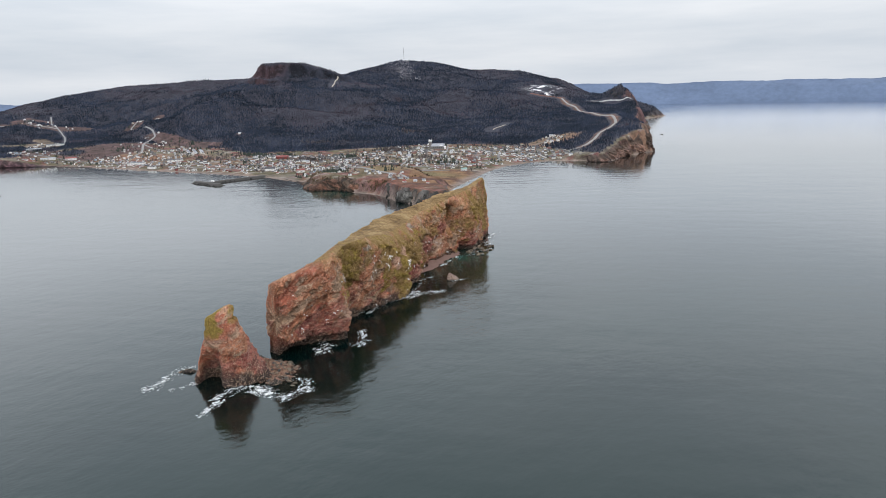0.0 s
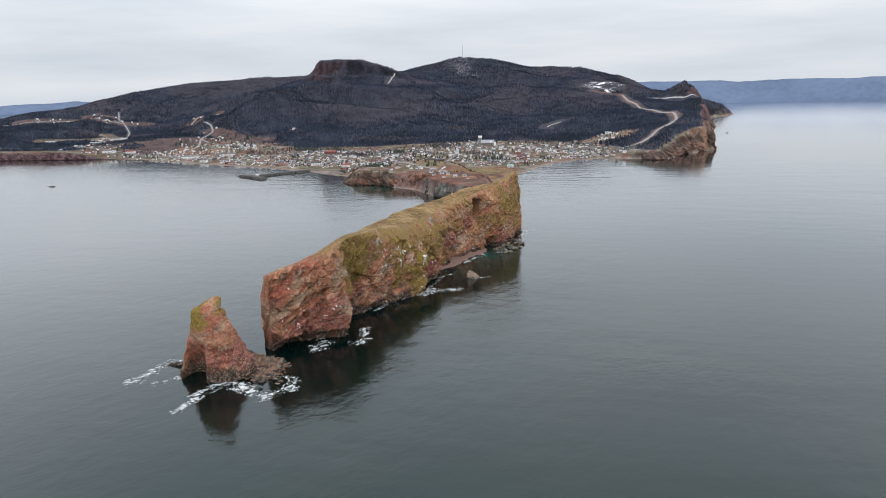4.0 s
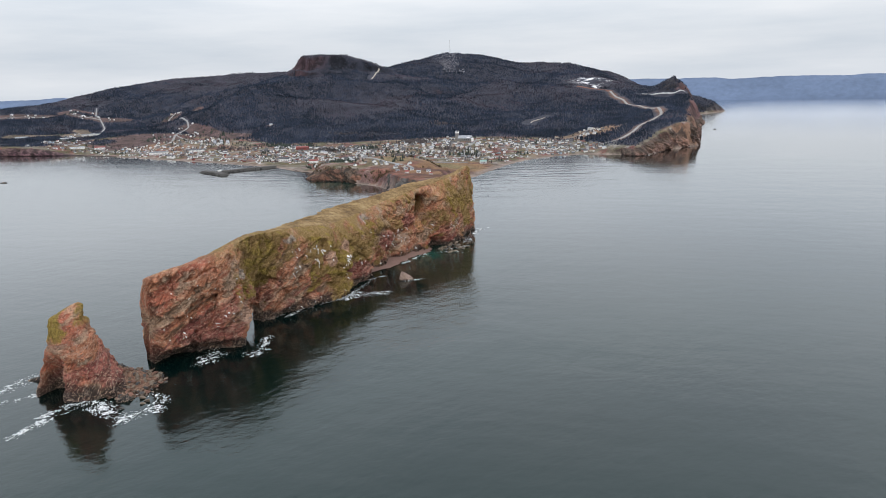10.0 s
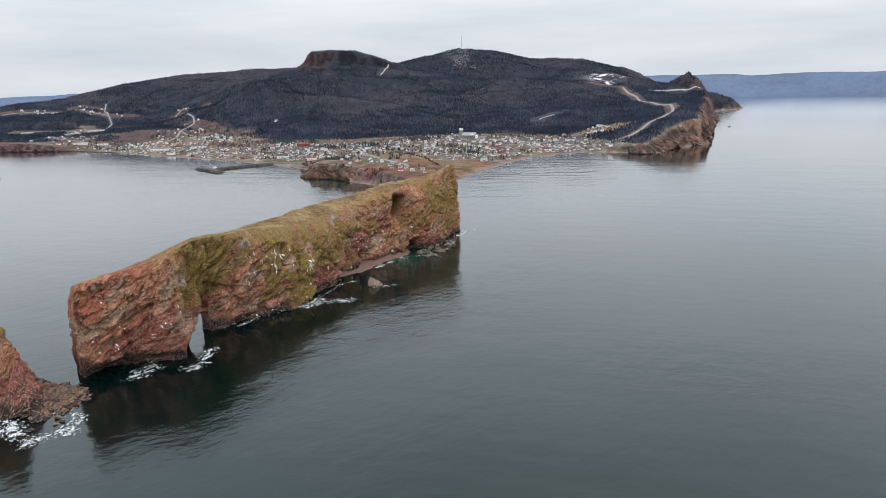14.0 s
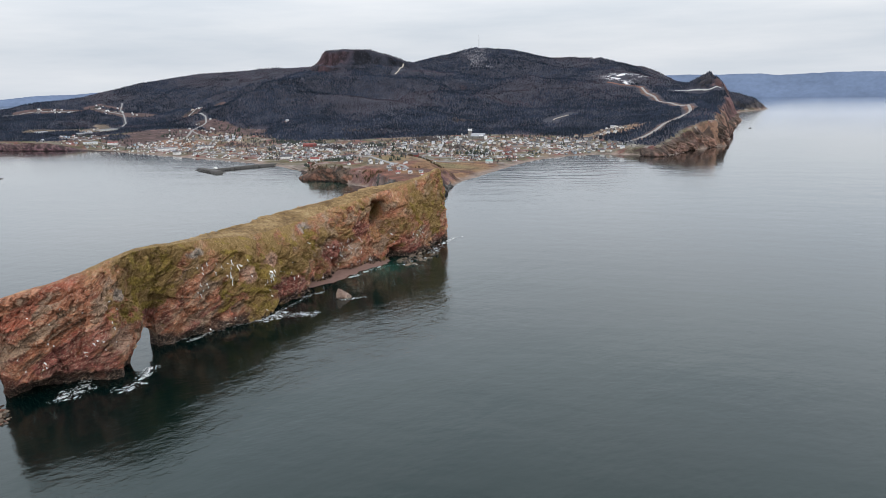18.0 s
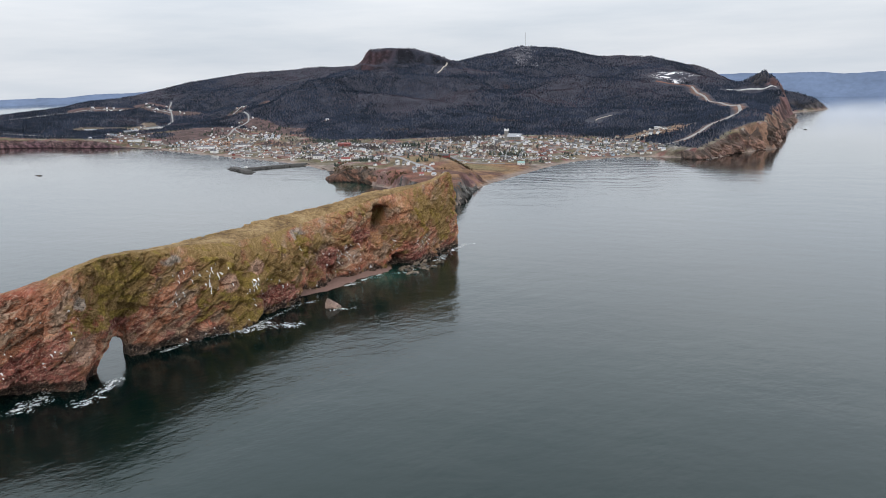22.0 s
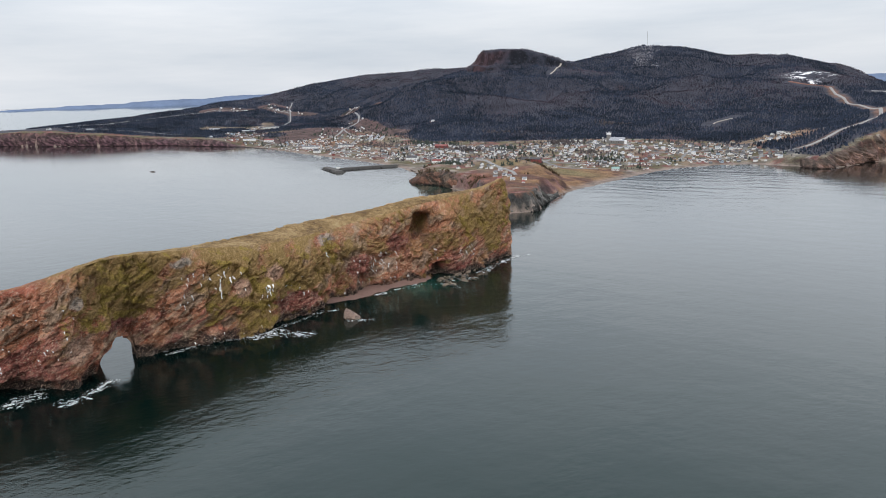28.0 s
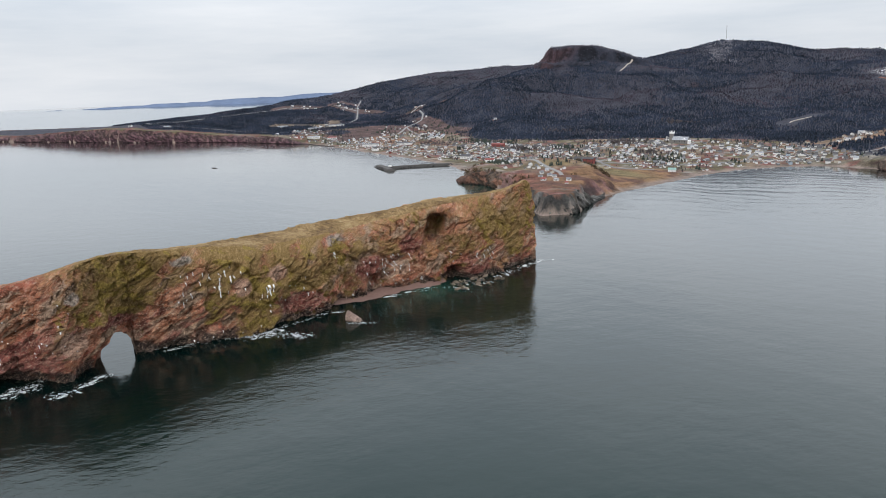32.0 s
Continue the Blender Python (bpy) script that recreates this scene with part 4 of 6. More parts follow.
    flat = np.clip(np.maximum(top * np.ones_like(x), 0.8 * smooth(0.95, 0.99, nrm[..., 2])), 0, 1) * smooth(-355, -285, y + 25 * vnoise(x / 8, y / 8, 0, 9)) + 0.3 * top * smooth(-432, -424, y)
    cover, growth = rock_cover(x, y, z, flat, tall_at)
    paint(me, "cover", cover.reshape(-1, 3))
    paint(me, "growth", growth.reshape(-1, 3))
    return tagged(new("great_rock", me), "long red-brown sea rock with a natural arch, lichen and grassy top", "rock")


ROCK_OBJECT = great_rock()


def pillar(rings, seed, rough=1.0, cols=110, rows=110):
    """A stack of stone: rings of height, centre x, y and two radii, weathered."""
    r = np.array(rings, float)
    z0 = np.linspace(r[0, 0], r[-1, 0], rows)
    cx, cy, rx, ry = (np.interp(z0, r[:, 0], r[:, k]) for k in range(1, 5))
    ang = np.linspace(0, 2 * math.pi, cols, endpoint=False)[None]
    sq = lambda c: np.sign(c) * np.abs(c) ** 0.8
    nx, ny = np.cos(ang) * np.ones((rows, 1)), np.sin(ang) * np.ones((rows, 1))
    x, y, z = cx[:, None] + rx[:, None] * sq(nx), cy[:, None] + ry[:, None] * sq(ny), z0[:, None] * np.ones_like(nx)
    out = rough * rock_offset(x, y, z, seed) * np.minimum(1, np.minimum(rx, ry) / 10)[:, None]
    return x, y, z, nx, ny, out


def rock_pillar():
    # rings in a frame that is turned with the pillar's broad side: height, along, across, two half widths
    rings = [(-6, -244, -409, 25, 14), (2, -244.2, -409, 23.8, 13), (8, -245.2, -408, 20.8, 12), (16, -246.8, -407, 17.0, 10.5), (24, -247.8, -406, 13.9, 9), (32, -249.2, -405, 11.2, 8),
             (38, -250.4, -404, 10.1, 7.2), (41.5, -250.8, -403.6, 9.5, 6.4), (44, -249.4, -403.2, 8.2, 5.4), (46.5, -247.4, -402.7, 6.2, 4.2), (49, -245.4, -402, 3.6, 2.6), (50.4, -244.4, -402, 0.1, 0.1)]
    u, w, z, nu, nw, out = pillar(rings, 5, 0.6)
    u, w = u + nu * out, w + nw * out
    w = w + 17 * dent(u, z, -258, 0, 7, 19, 4) * smooth(0.0, -0.3, nw)
    ca, sa = math.cos(radians(31)), math.sin(radians(31))
    x, y = ca * u - sa * w, sa * u + ca * w
    v = np.stack([x, y, z], -1).reshape(-1, 3)
    me = mesh_from("rock_pillar", v, grid_faces(*x.shape, True), ROCK, False)
    cover, growth = rock_cover(x, y + 60, z, 0 * z, np.full(x.shape, 46.0))
    growth[..., 0] *= 0.4
    growth[..., 1] = np.clip(smooth(20, 36, z) * smooth(4, -3, u + 249.5 + 4 * vnoise(x / 5, y / 5, z / 5, 3)), 0, 1)
    growth[..., 1] = np.maximum(growth[..., 1], 0.85 * smooth(33, 42, z) * smooth(-248, -244, u))
    paint(me, "cover", cover.reshape(-1, 3))
    paint(me, "growth", growth.reshape(-1, 3))
    return tagged(new("rock_pillar", me), "tapering red-brown rock pillar with yellow lichen, standing in surf", "rock")


rock_pillar()

# ---------------------------------------------------------------- roads
def ribbon(name, pts, width, mat, lift=0.5, label="", category="road", kind="structure", step=6.0):
    """A road of some thickness laid over the land along a line of points."""
    p = np.array(pts, float)
    seg = np.hypot(*np.diff(p, axis=0).T)
    run = np.concatenate([[0], np.cumsum(seg)])
    s = np.arange(0, run[-1], step)
    x, y = np.interp(s, run, p[:, 0]), np.interp(s, run, p[:, 1])
    for _ in range(3):
        x[1:-1], y[1:-1] = (x[:-2] + 2 * x[1:-1] + x[2:]) / 4, (y[:-2] + 2 * y[1:-1] + y[2:]) / 4
    tx, ty = np.gradient(x), np.gradient(y)
    n = np.hypot(tx, ty) + 1e-9
    nx, ny = -ty / n, tx / n
    across = np.array([-0.62, -0.5, -0.25, 0, 0.25, 0.5, 0.62])
    drop = np.array([-1.2, 0, 0.05, 0.1, 0.05, 0, -1.2])
    gx, gy = x[:, None] + nx[:, None] * across * width, y[:, None] + ny[:, None] * across * width
    z = np.maximum(height(gx, gy), 1.0) + lift + drop
    me = mesh_from(name, np.stack([gx, gy, z], -1).reshape(-1, 3), grid_faces(len(s), len(across)), mat)
    return tagged(new(name, me), label, category, kind=kind)


ASPHALT = worn("pale_asphalt", (0.22, 0.215, 0.21), 0.9, 0.2, 0.08)
CONCRETE = worn("pale_concrete_road", (0.30, 0.285, 0.27), 0.9, 0.15, 0.05)
GRAVEL = worn("gravel_track", (0.34, 0.30, 0.25), 0.95, 0.2, 0.1)
COAST_ROAD = [(-2200, 115), (-1900, 300), (-1620, 440), (-1430, 475), (-1250, 468), (-1010, 458), (-820, 452), (-700, 448), (-600, 475), (-520, 500),
              (-420, 530), (-330, 580), (-292, 660), (-262, 740), (-200, 835), (-140, 872), (-105, 903)]
STREETS = [
    (COAST_ROAD, 6, "road_coast", 1.0), (CAPE_ROAD, 6.5, "road_cape", 0.0),
    ([(-800, 590), (-680, 620), (-580, 660), (-500, 720), (-430, 800), (-360, 860), (-280, 900), (-205, 925)], 4.875, "road_back", 1.0),
    ([(-560, 485), (-592, 560), (-580, 660), (-556, 760), (-540, 850), (-560, 930)], 4.5, "road_cross_1", 1.0),
    ([(-420, 530), (-450, 620), (-500, 720)], 4.5, "road_cross_2", 1.0),
    ([(-330, 580), (-400, 700), (-430, 800), (-470, 900)], 4.5, "road_cross_3", 1.0),
    ([(-600, 475), (-520, 400), (-430, 385), (-345, 335), (-270, 300)], 6, "road_bluff", 0.35),
    ([(-420, 530), (-352, 500), (-300, 545)], 6, "road_meadow", 0.2),
    ([(-1010, 458), (-1120, 560), (-1250, 680), (-1400, 740), (-1470, 765), (-1503, 847), (-1560, 890), (-1723, 941), (-1770, 1040), (-1778, 1121)], 5, "road_hill", 0.75),
    ([(-1010, 458), (-960, 540), (-900, 600), (-800, 590)], 6, "road_cross_4", 0.9),
    ([(-1620, 440), (-1660, 560), (-1720, 680), (-1880, 800), (-2013, 876), (-2120, 930), (-2211, 996)], 4.5, "road_plateau", 0.7),
    ([(-262, 740), (-300, 830), (-280, 900), (-262, 1000), (-244, 1061), (-256, 1141)], 6, "road_knoll", 0.6),
    ([(-1250, 468), (-1290, 560), (-1350, 650), (-1470, 765)], 6, "road_cross_5", 0.5),
    ([(-700, 448), (-720, 520), (-800, 590)], 6, "road_cross_6", 1.0),
    ([(-205, 925), (-170, 880), (-150, 830)], 6, "road_cross_7", 1.0),
    ([(-2200, 115), (-2180, 250), (-2250, 420), (-2338, 688), (-2211, 833), (-2013, 876)], 6, "road_farm", 0.8),
]
for line, wide, title, _ in STREETS:
    ribbon(title, line, wide, CONCRETE if "cape" in title else ASPHALT, 1.2 if "cape" in title else 0.6, "pale grey asphalt road")
ribbon("track_upper", [(-440, 1915), (-470, 1925), (-530, 1915), (-575, 1930)], 8, worn("red_earth", (0.17, 0.085, 0.062), 0.95, 0.3, 0.05), 0.9, "bare red earth track among the woods", "track")
ribbon("track_slope", [(-1290, 1570), (-1303, 1610), (-1325, 1650), (-1335, 1690)], 4, GRAVEL, 0.8, "pale bare track down a wooded slope", "track")
ribbon("track_terrace", [(-322, 1916), (-265, 1950), (-235, 1940), (-205, 1934), (-174, 1966)], 6, worn("frosted_gravel", (0.46, 0.45, 0.44), 0.95, 0.3, 0.06), 1.8, "pale frosted gravel terrace on the cape", "track")
ribbon("track_wood", [(-490, 1292), (-496, 1305), (-478, 1335), (-470, 1360)], 4, GRAVEL, 0.8, "pale clearing track in the woods", "track")

# ---------------------------------------------------------------- houses
PAINT = {
    "white": worn("white_clapboard", (0.76, 0.75, 0.74), spread=0.12), "cream": worn("cream_clapboard", (0.46, 0.42, 0.36)),
    "grey": worn("grey_clapboard", (0.24, 0.24, 0.245), spread=0.35), "blue": worn("pale_blue_clapboard", (0.42, 0.50, 0.58)),
    "red": worn("red_clapboard", (0.22, 0.06, 0.055)), "stone": worn("grey_stone_wall", (0.20, 0.19, 0.18), scale=0.4),
}
TILE = {
    "slate": worn("grey_shingle", (0.095, 0.093, 0.10), spread=0.4), "dark": worn("dark_shingle", (0.075, 0.072, 0.075)), "rust": worn("brown_shingle", (0.20, 0.12, 0.085)),
    "crimson": worn("red_metal_roof", (0.25, 0.085, 0.075), 0.6), "light": worn("light_metal_roof", (0.27, 0.28, 0.30), 0.6, 0.5), "teal": worn("turquoise_roof", (0.25, 0.37, 0.34), 0.6),
}
PANE = material("window_glass", (0.03, 0.04, 0.05), 0.12)
PANE.node_tree.nodes["Principled BSDF"].inputs["Specular IOR Level"].default_value = 0.5
DOOR = worn("dark_door_paint", (0.12, 0.08, 0.06))
BRICK = worn("chimney_brick", (0.25, 0.11, 0.08))


def gable_bm(w, d, h, rise):
    """Walls with two gables; w along the ridge."""
    bm = bmesh.new()
    pts = [(-w / 2, -d / 2), (w / 2, -d / 2), (w / 2, d / 2), (-w / 2, d / 2)]
    low = [bm.verts.new((x, y, -2.5)) for x, y in pts]
    top = [bm.verts.new((x, y, h)) for x, y in pts]
    ga, gb = bm.verts.new((-w / 2, 0, h + rise)), bm.verts.new((w / 2, 0, h + rise))
    bm.faces.new((low[0], low[1], top[1], top[0]))
    bm.faces.new((low[2], low[3], top[3], top[2]))
    bm.faces.new((low[1], low[2], top[2], gb, top[1]))
    bm.faces.new((low[3], low[0], top[0], ga, top[3]))
    bm.faces.new((top[0], top[1], gb, ga))
    bm.faces.new((top[2], top[3], ga, gb))
    bm.faces.new(low[::-1])
    return bm


def roof_bm(w, d, h, rise, over=0.45, thick=0.22):
    """Two pitched slabs with overhang, closed all round."""
    bm = bmesh.new()
    k = rise / (d / 2)
    prof = [(-d / 2 - over, h - over * k), (0, h + rise), (d / 2 + over, h - over * k)]
    prof = [(y, z + 0.03) for y, z in prof] + [(y, z + 0.03 + thick) for y, z in reversed(prof)]
    a = [bm.verts.new((-w / 2 - over, y, z)) for y, z in prof]
    b = [bm.verts.new((w / 2 + over, y, z)) for y, z in prof]
    n = len(prof)
    for i in range(n):
        bm.faces.new((a[i], a[(i + 1) % n], b[(i + 1) % n], b[i]))
    for side, q in ((a, 1), (b, -1)):
        bm.faces.new((side[0], side[1], side[4], side[5])[::q])
        bm.faces.new((side[1], side[2], side[3], side[4])[::q])
    bmesh.ops.recalc_face_normals(bm, faces=bm.faces[:])
    return bm


def house(name, label, category, w, d, h, rise, wall, tile, windows=3, storeys=1, chimney=True, group="houses of the village", wing=0.0):
    """A gabled house: walls with roof, door, windows and chimney as its parts."""
    me = bpy.data.meshes.new(name)
    bm = gable_bm(w, d, h, rise)
    bm.normal_update()
    bm.to_mesh(me)
    bm.free()
    me.materials.append(PAINT[wall])
    root = tagged(new(name, me), label, category, group)
    roof = part("roof", roof_bm(w, d, h, rise), TILE[tile], root)
    part("door", box_bm(-0.55, -d / 2 - 0.07, 0.1, 0.55, -d / 2 + 0.03, 2.2), DOOR, root)
    for level in range(storeys):
        z0 = 0.95 + level * 2.8
        for side in (-1, 1):
            for k in range(windows):
                x = (k + 0.5) / windows * w - w / 2
                if side < 0 and level == 0 and abs(x) < 1.2:
                    continue
                y = side * d / 2
                part("window", box_bm(x - 0.6, y - 0.05, z0, x + 0.6, y + 0.05, z0 + 1.35), PANE, root)
    for side in (-1, 1):
        part("window", box_bm(side * w / 2 - 0.05, -0.55, h * 0.55, side * w / 2 + 0.05, 0.55, h * 0.55 + 1.3), PANE, root)
    if chimney:
        part("chimney", box_bm(w * 0.22 - 0.4, 0.5, h + rise * 0.5, w * 0.22 + 0.4, 1.3, h + rise + 0.9), BRICK, roof)
    if wing:
        porch = part("porch", box_bm(-w * 0.3, -d / 2 - wing, -2, w * 0.3, -d / 2 - 0.1, h * 0.55), PAINT[wall], root)
        part("porch_roof", box_bm(-w * 0.3 - 0.3, -d / 2 - wing - 0.3, h * 0.55, w * 0.3 + 0.3, -d / 2 - 0.05, h * 0.55 + 0.25), TILE[tile], porch)
    return root


MODELS = [
    (house("house", "white clapboard house with a grey shingle roof", "house", 10, 7.5, 3.4, 2.7, "white", "slate"), 9),
    (house("house", "tall white wooden house with a dark roof", "house", 9, 8, 5.6, 3.0, "white", "dark", 3, 2), 7),
    (house("house", "white wooden house with a red metal roof", "house", 10, 7.5, 3.6, 2.6, "white", "crimson"), 2),
    (house("house", "cream wooden house with a brown shingle roof and porch", "house", 11, 8, 3.3, 2.4, "cream", "rust", 3, 1, True, wing=2.5), 4),
    (house("house", "grey wooden house with a light metal roof", "house", 10.5, 8, 4.0, 2.4, "grey", "light"), 6),
    (house("house", "pale blue wooden house with a grey roof", "house", 9, 7.5, 4.6, 2.8, "blue", "slate", 3, 1), 2),
    (house("house", "white cottage with a light metal roof and porch", "house", 8.5, 6.5, 2.9, 2.2, "white", "light", 2, 1, False, wing=2.2), 7),
    (house("house", "dark red wooden house with a dark shingle roof", "house", 10, 8, 4.4, 2.8, "red", "dark", 3, 1), 1),
    (house("motel", "long low white motel with a light roof", "motel", 30, 8, 2.9, 1.6, "white", "light", 9, 1, False, "motels by the shore"), 1.6),
    (house("motel", "long two-storey white motel with a grey roof", "motel", 26, 9, 5.7, 2.0, "white", "slate", 8, 2, False, "motels by the shore"), 1.2),
]
placed = [(-461, 827, 30), (-800, 606, 24), (-619, 436, 16), (-712, 446, 18), (-483, 470, 14), (-420, 505, 14), (-447, 506, 12), (-268, 545, 14),
          (-1158, 462, 28), (-1433, 482, 20), (-1470, 440, 24), (-1640, 520, 26), (-1823, 485, 24), (-1683, 620, 30), (-1086, 523, 24), (-1233, 944, 20)]


def fits(x, y, r):
    return all((x - a) ** 2 + (y - b) ** 2 > (r + c) ** 2 for a, b, c in placed)


def settle(model, x, y, turn, scale=1.0, first=False):
    m = pose(x, y, float(height(x, y)) + 0.35, 0, 0, turn) @ Matrix.Scale(scale, 4)
    if first:
        model.matrix_basis = m
        return model
    return copy_thing(model, m)


def village():
    rnd = random.Random(11)
    used, count, extra = set(), 0, []
    weights = [w for _, w in MODELS]
    for line, wide, _, dense in STREETS:
        p = np.array(line, float)
        seg = np.hypot(*np.diff(p, axis=0).T)
        run = np.concatenate([[0], np.cumsum(seg)])
        s = 6.0
        while s < run[-1] and dense > 0:
            x0, y0 = np.interp(s, run, p[:, 0]), np.interp(s, run, p[:, 1])
            k = min(np.searchsorted(run, s), len(seg)) - 1
            tx, ty = (p[k + 1] - p[k]) / seg[k]
            turn = math.degrees(math.atan2(ty, tx))
            near_town = 1.0 if x0 > -1330 else 0.5
            for side in (-1, 1):
                for row, chance in ((15, 0.95), (30, 0.75), (46, 0.6), (63, 0.4)):
                    if rnd.random() > chance * dense * near_town:
                        continue
                    off = side * (row + wide / 2 - 4 + rnd.uniform(-3, 4))
                    x, y = x0 - ty * off + rnd.uniform(-3, 3), y0 + tx * off + rnd.uniform(-3, 3)
                    i = rnd.choices(range(len(MODELS)), weights)[0]
                    r = 13.0 if i >= 8 else 5.7
                    d = float(inland(np.array([x]), np.array([y]))[0])
                    if d < 10 + r or not fits(x, y, r) or float(wooded(np.array([x]), np.array([y]))[0]) > 0.55:
                        continue
                    if (x + 330) ** 2 / 95**2 + (y - 410) ** 2 / 70**2 < 1 and y < 470 or x > -260 and y < 480 or float(to_line(np.array([x]), np.array([y]), HEATH)[0][0]) < 60:
                        continue
                    if fbm(np.array([x / 55]), np.array([y / 40]), 0, 2, 229)[0] < -0.22 and i < 8:
                        continue
                    placed.append((x, y, r))
                    if count >= 300 and i in used:
                        extra.append((x, y, turn + rnd.uniform(-9, 9), rnd.uniform(0.56, 0.86), rnd.random()))
                        continue
                    settle(MODELS[i][0], x, y, turn + (180 if side < 0 else 0) + rnd.uniform(-9, 9) + (90 if rnd.random() < 0.25 and i < 8 else 0),
                           rnd.uniform(0.56, 0.86), i not in used)
                    used.add(i)
                    count += 1
            s += 13.5
    for x, y, r in placed[16:]:
        if rnd.random() < 0.75 and y < 1000:
            a, far = rnd.uniform(0, 2 * math.pi), r + rnd.uniform(1.5, 5)
            sx, sy = x + far * math.cos(a), y + far * math.sin(a)
            if float(inland(np.array([sx]), np.array([sy]))[0]) > 12:
                extra.append((sx, sy, rnd.uniform(0, 180), rnd.uniform(0.28, 0.46), rnd.random()))
    for i, (model, _) in enumerate(MODELS):
        if i not in used:
            settle(model, -620 - 30 * i, 560, 10, 1.0, True)
    return extra


def house_rest(spots):
    """The farther houses of the village, joined: walls and roofs in a few colours."""
    for wall, tile, share in (("white", "slate", 0.38), ("white", "light", 0.55), ("grey", "dark", 0.82), ("cream", "rust", 1.01)):
        some = [s for s in spots if s[4] < share and not s[5:]]
        spots = [s for s in spots if s[4] >= share]
        walls, roofs = [[], []], [[], []]
        for x, y, turn, k, _ in some:
            m = pose(x, y, float(height(x, y)) + 0.35, 0, 0, turn) @ Matrix.Scale(k, 4)
            for bm, (vs, fs) in ((gable_bm(9.5, 7.5, 3.6, 2.6), walls), (roof_bm(9.5, 7.5, 3.6, 2.6), roofs)):
                bm.verts.index_update()
                base = len(vs)
                vs += [tuple(m @ v.co) for v in bm.verts]
                fs += [[base + v.index for v in f.verts] for f in bm.faces]
                bm.free()
        for name, (vs, fs), mat in (("house_walls", walls, PAINT[wall]), ("house_roofs", roofs, TILE[tile])):
            me = bpy.data.meshes.new(name)
            me.from_pydata(vs, [], fs)
            me.materials.append(mat)
            tagged(new(name, me), "farther wooden houses of the village, %s walls" % wall, "houses", kind="stuff")


house_rest(village())
special = [
    (house("hotel", "white three-storey hotel with a grey roof", "hotel", 24, 10, 8.2, 3.0, "white", "slate", 8, 3, True, "large buildings"), -483, 470, 25),
    (house("hotel", "red wooden hotel with white windows and a dark roof", "hotel", 22, 11, 8.0, 3.2, "red", "dark", 7, 3, True, "large buildings"), -420, 507, 20),
    (house("inn", "grey inn with a dark shingle roof", "inn", 17, 11, 6.0, 3.6, "grey", "dark", 5, 2, True, "large buildings"), -449, 510, 20),
    (house("lodge", "red-walled lodge with a bright red metal roof", "hotel", 34, 12, 6.0, 3.0, "red", "crimson", 9, 2, True, "large buildings"), -802, 606, 25),
    (house("hall", "white hall with an orange-red metal roof on the bluff", "hall", 20, 11, 4.6, 3.4, "white", "crimson", 6, 1, True, "large buildings"), -619, 436, 35),
    (house("hall", "large white hall with a grey shingle roof", "hall", 26, 13, 5.0, 4.4, "white", "slate", 6, 1, False, "large buildings"), -712, 446, 30),
    (house("house", "white cottage with a turquoise metal roof", "house", 14, 9, 4.0, 3.0, "white", "teal", 4, 1, True), -272, 548, 40),
    (house("warehouse", "long white warehouse by the beach", "warehouse", 48, 13, 5.5, 2.4, "white", "light", 12, 1, False, "large buildings"), -1158, 462, 50),
    (house("warehouse", "long white building with a red metal roof", "warehouse", 30, 12, 4.5, 2.6, "white", "crimson", 8, 1, False, "large buildings"), -1433, 482, 55),
    (house("warehouse", "long pale building near the cliff top", "warehouse", 40, 10, 4.0, 1.8, "white", "light", 10, 1, False, "large buildings"), -1470, 440, 58),
    (house("warehouse", "long pale farm building on the plateau", "warehouse", 46, 12, 4.0, 2.0, "grey", "light", 10, 1, False, "large buildings"), -1640, 520, 58),
    (house("warehouse", "long white building beside a tan field", "warehouse", 38, 10, 4.0, 2.0, "white", "light", 10, 1, False, "large buildings"), -1823, 485, 58),
    (house("warehouse", "long pale row building above the field", "warehouse", 56, 11, 4.5, 2.2, "white", "light", 14, 1, False, "large buildings"), -1683, 620, 60),
    (house("motel", "long white motel above the beach", "motel", 44, 11, 5.5, 2.4, "white", "slate", 12, 2, False, "motels by the shore"), -1086, 523, 50),
    (house("farmhouse", "white farmhouse on the cliff plateau", "house", 14, 9, 5.0, 3.0, "white", "slate", 4, 2, True, "farm buildings"), -2152, 60, 35),
    (house("barn", "long grey barn on the cliff plateau", "barn", 30, 10, 4.2, 2.6, "grey", "light", 6, 1, False, "farm buildings"), -2050, 160, 35),
    (house("farmhouse", "white house alone on a wooded knoll", "house", 16, 10, 6.0, 3.0, "white", "light", 4, 2, True, "farm buildings"), -256, 1150, 10),
    (house("farmhouse", "white house alone in a hill clearing", "house", 15, 10, 6.0, 3.0, "white", "light", 4, 2, True, "farm buildings"), -1233, 944, 40),
]
for ob, x, y, turn in special:
    settle(ob, x, y, turn, 0.6 if y > 900 else 0.9, True)
CLUSTER = house("cottage", "white holiday cottage with a pink-red roof", "cottage", 9, 7, 3.0, 2.6, "white", "crimson", 3, 1, False, "cottages on the bluff")
settle(CLUSTER, -252, 241, 30, 0.72, True)
for x, y, turn in ((-236, 252, 25), (-206, 240, 40)):
    settle(CLUSTER, x, y, turn, 0.7)
CABIN = house("cabin", "small white cabin with a light metal roof", "cabin", 7, 5.5, 2.6, 1.8, "white", "light", 2, 1, False, "rows of cabins")
settle(CABIN, -1150, 640, 40, 1.0, True)
for x, y, turn in ((-234, 248, 20), (-290, 270, 30), (-263, 272, 35), (-224, 262, 25), (-307, 288, 60), (-317, 308, 50), (-277, 276, 20)):
    settle(CABIN, x, y, turn, 0.85)
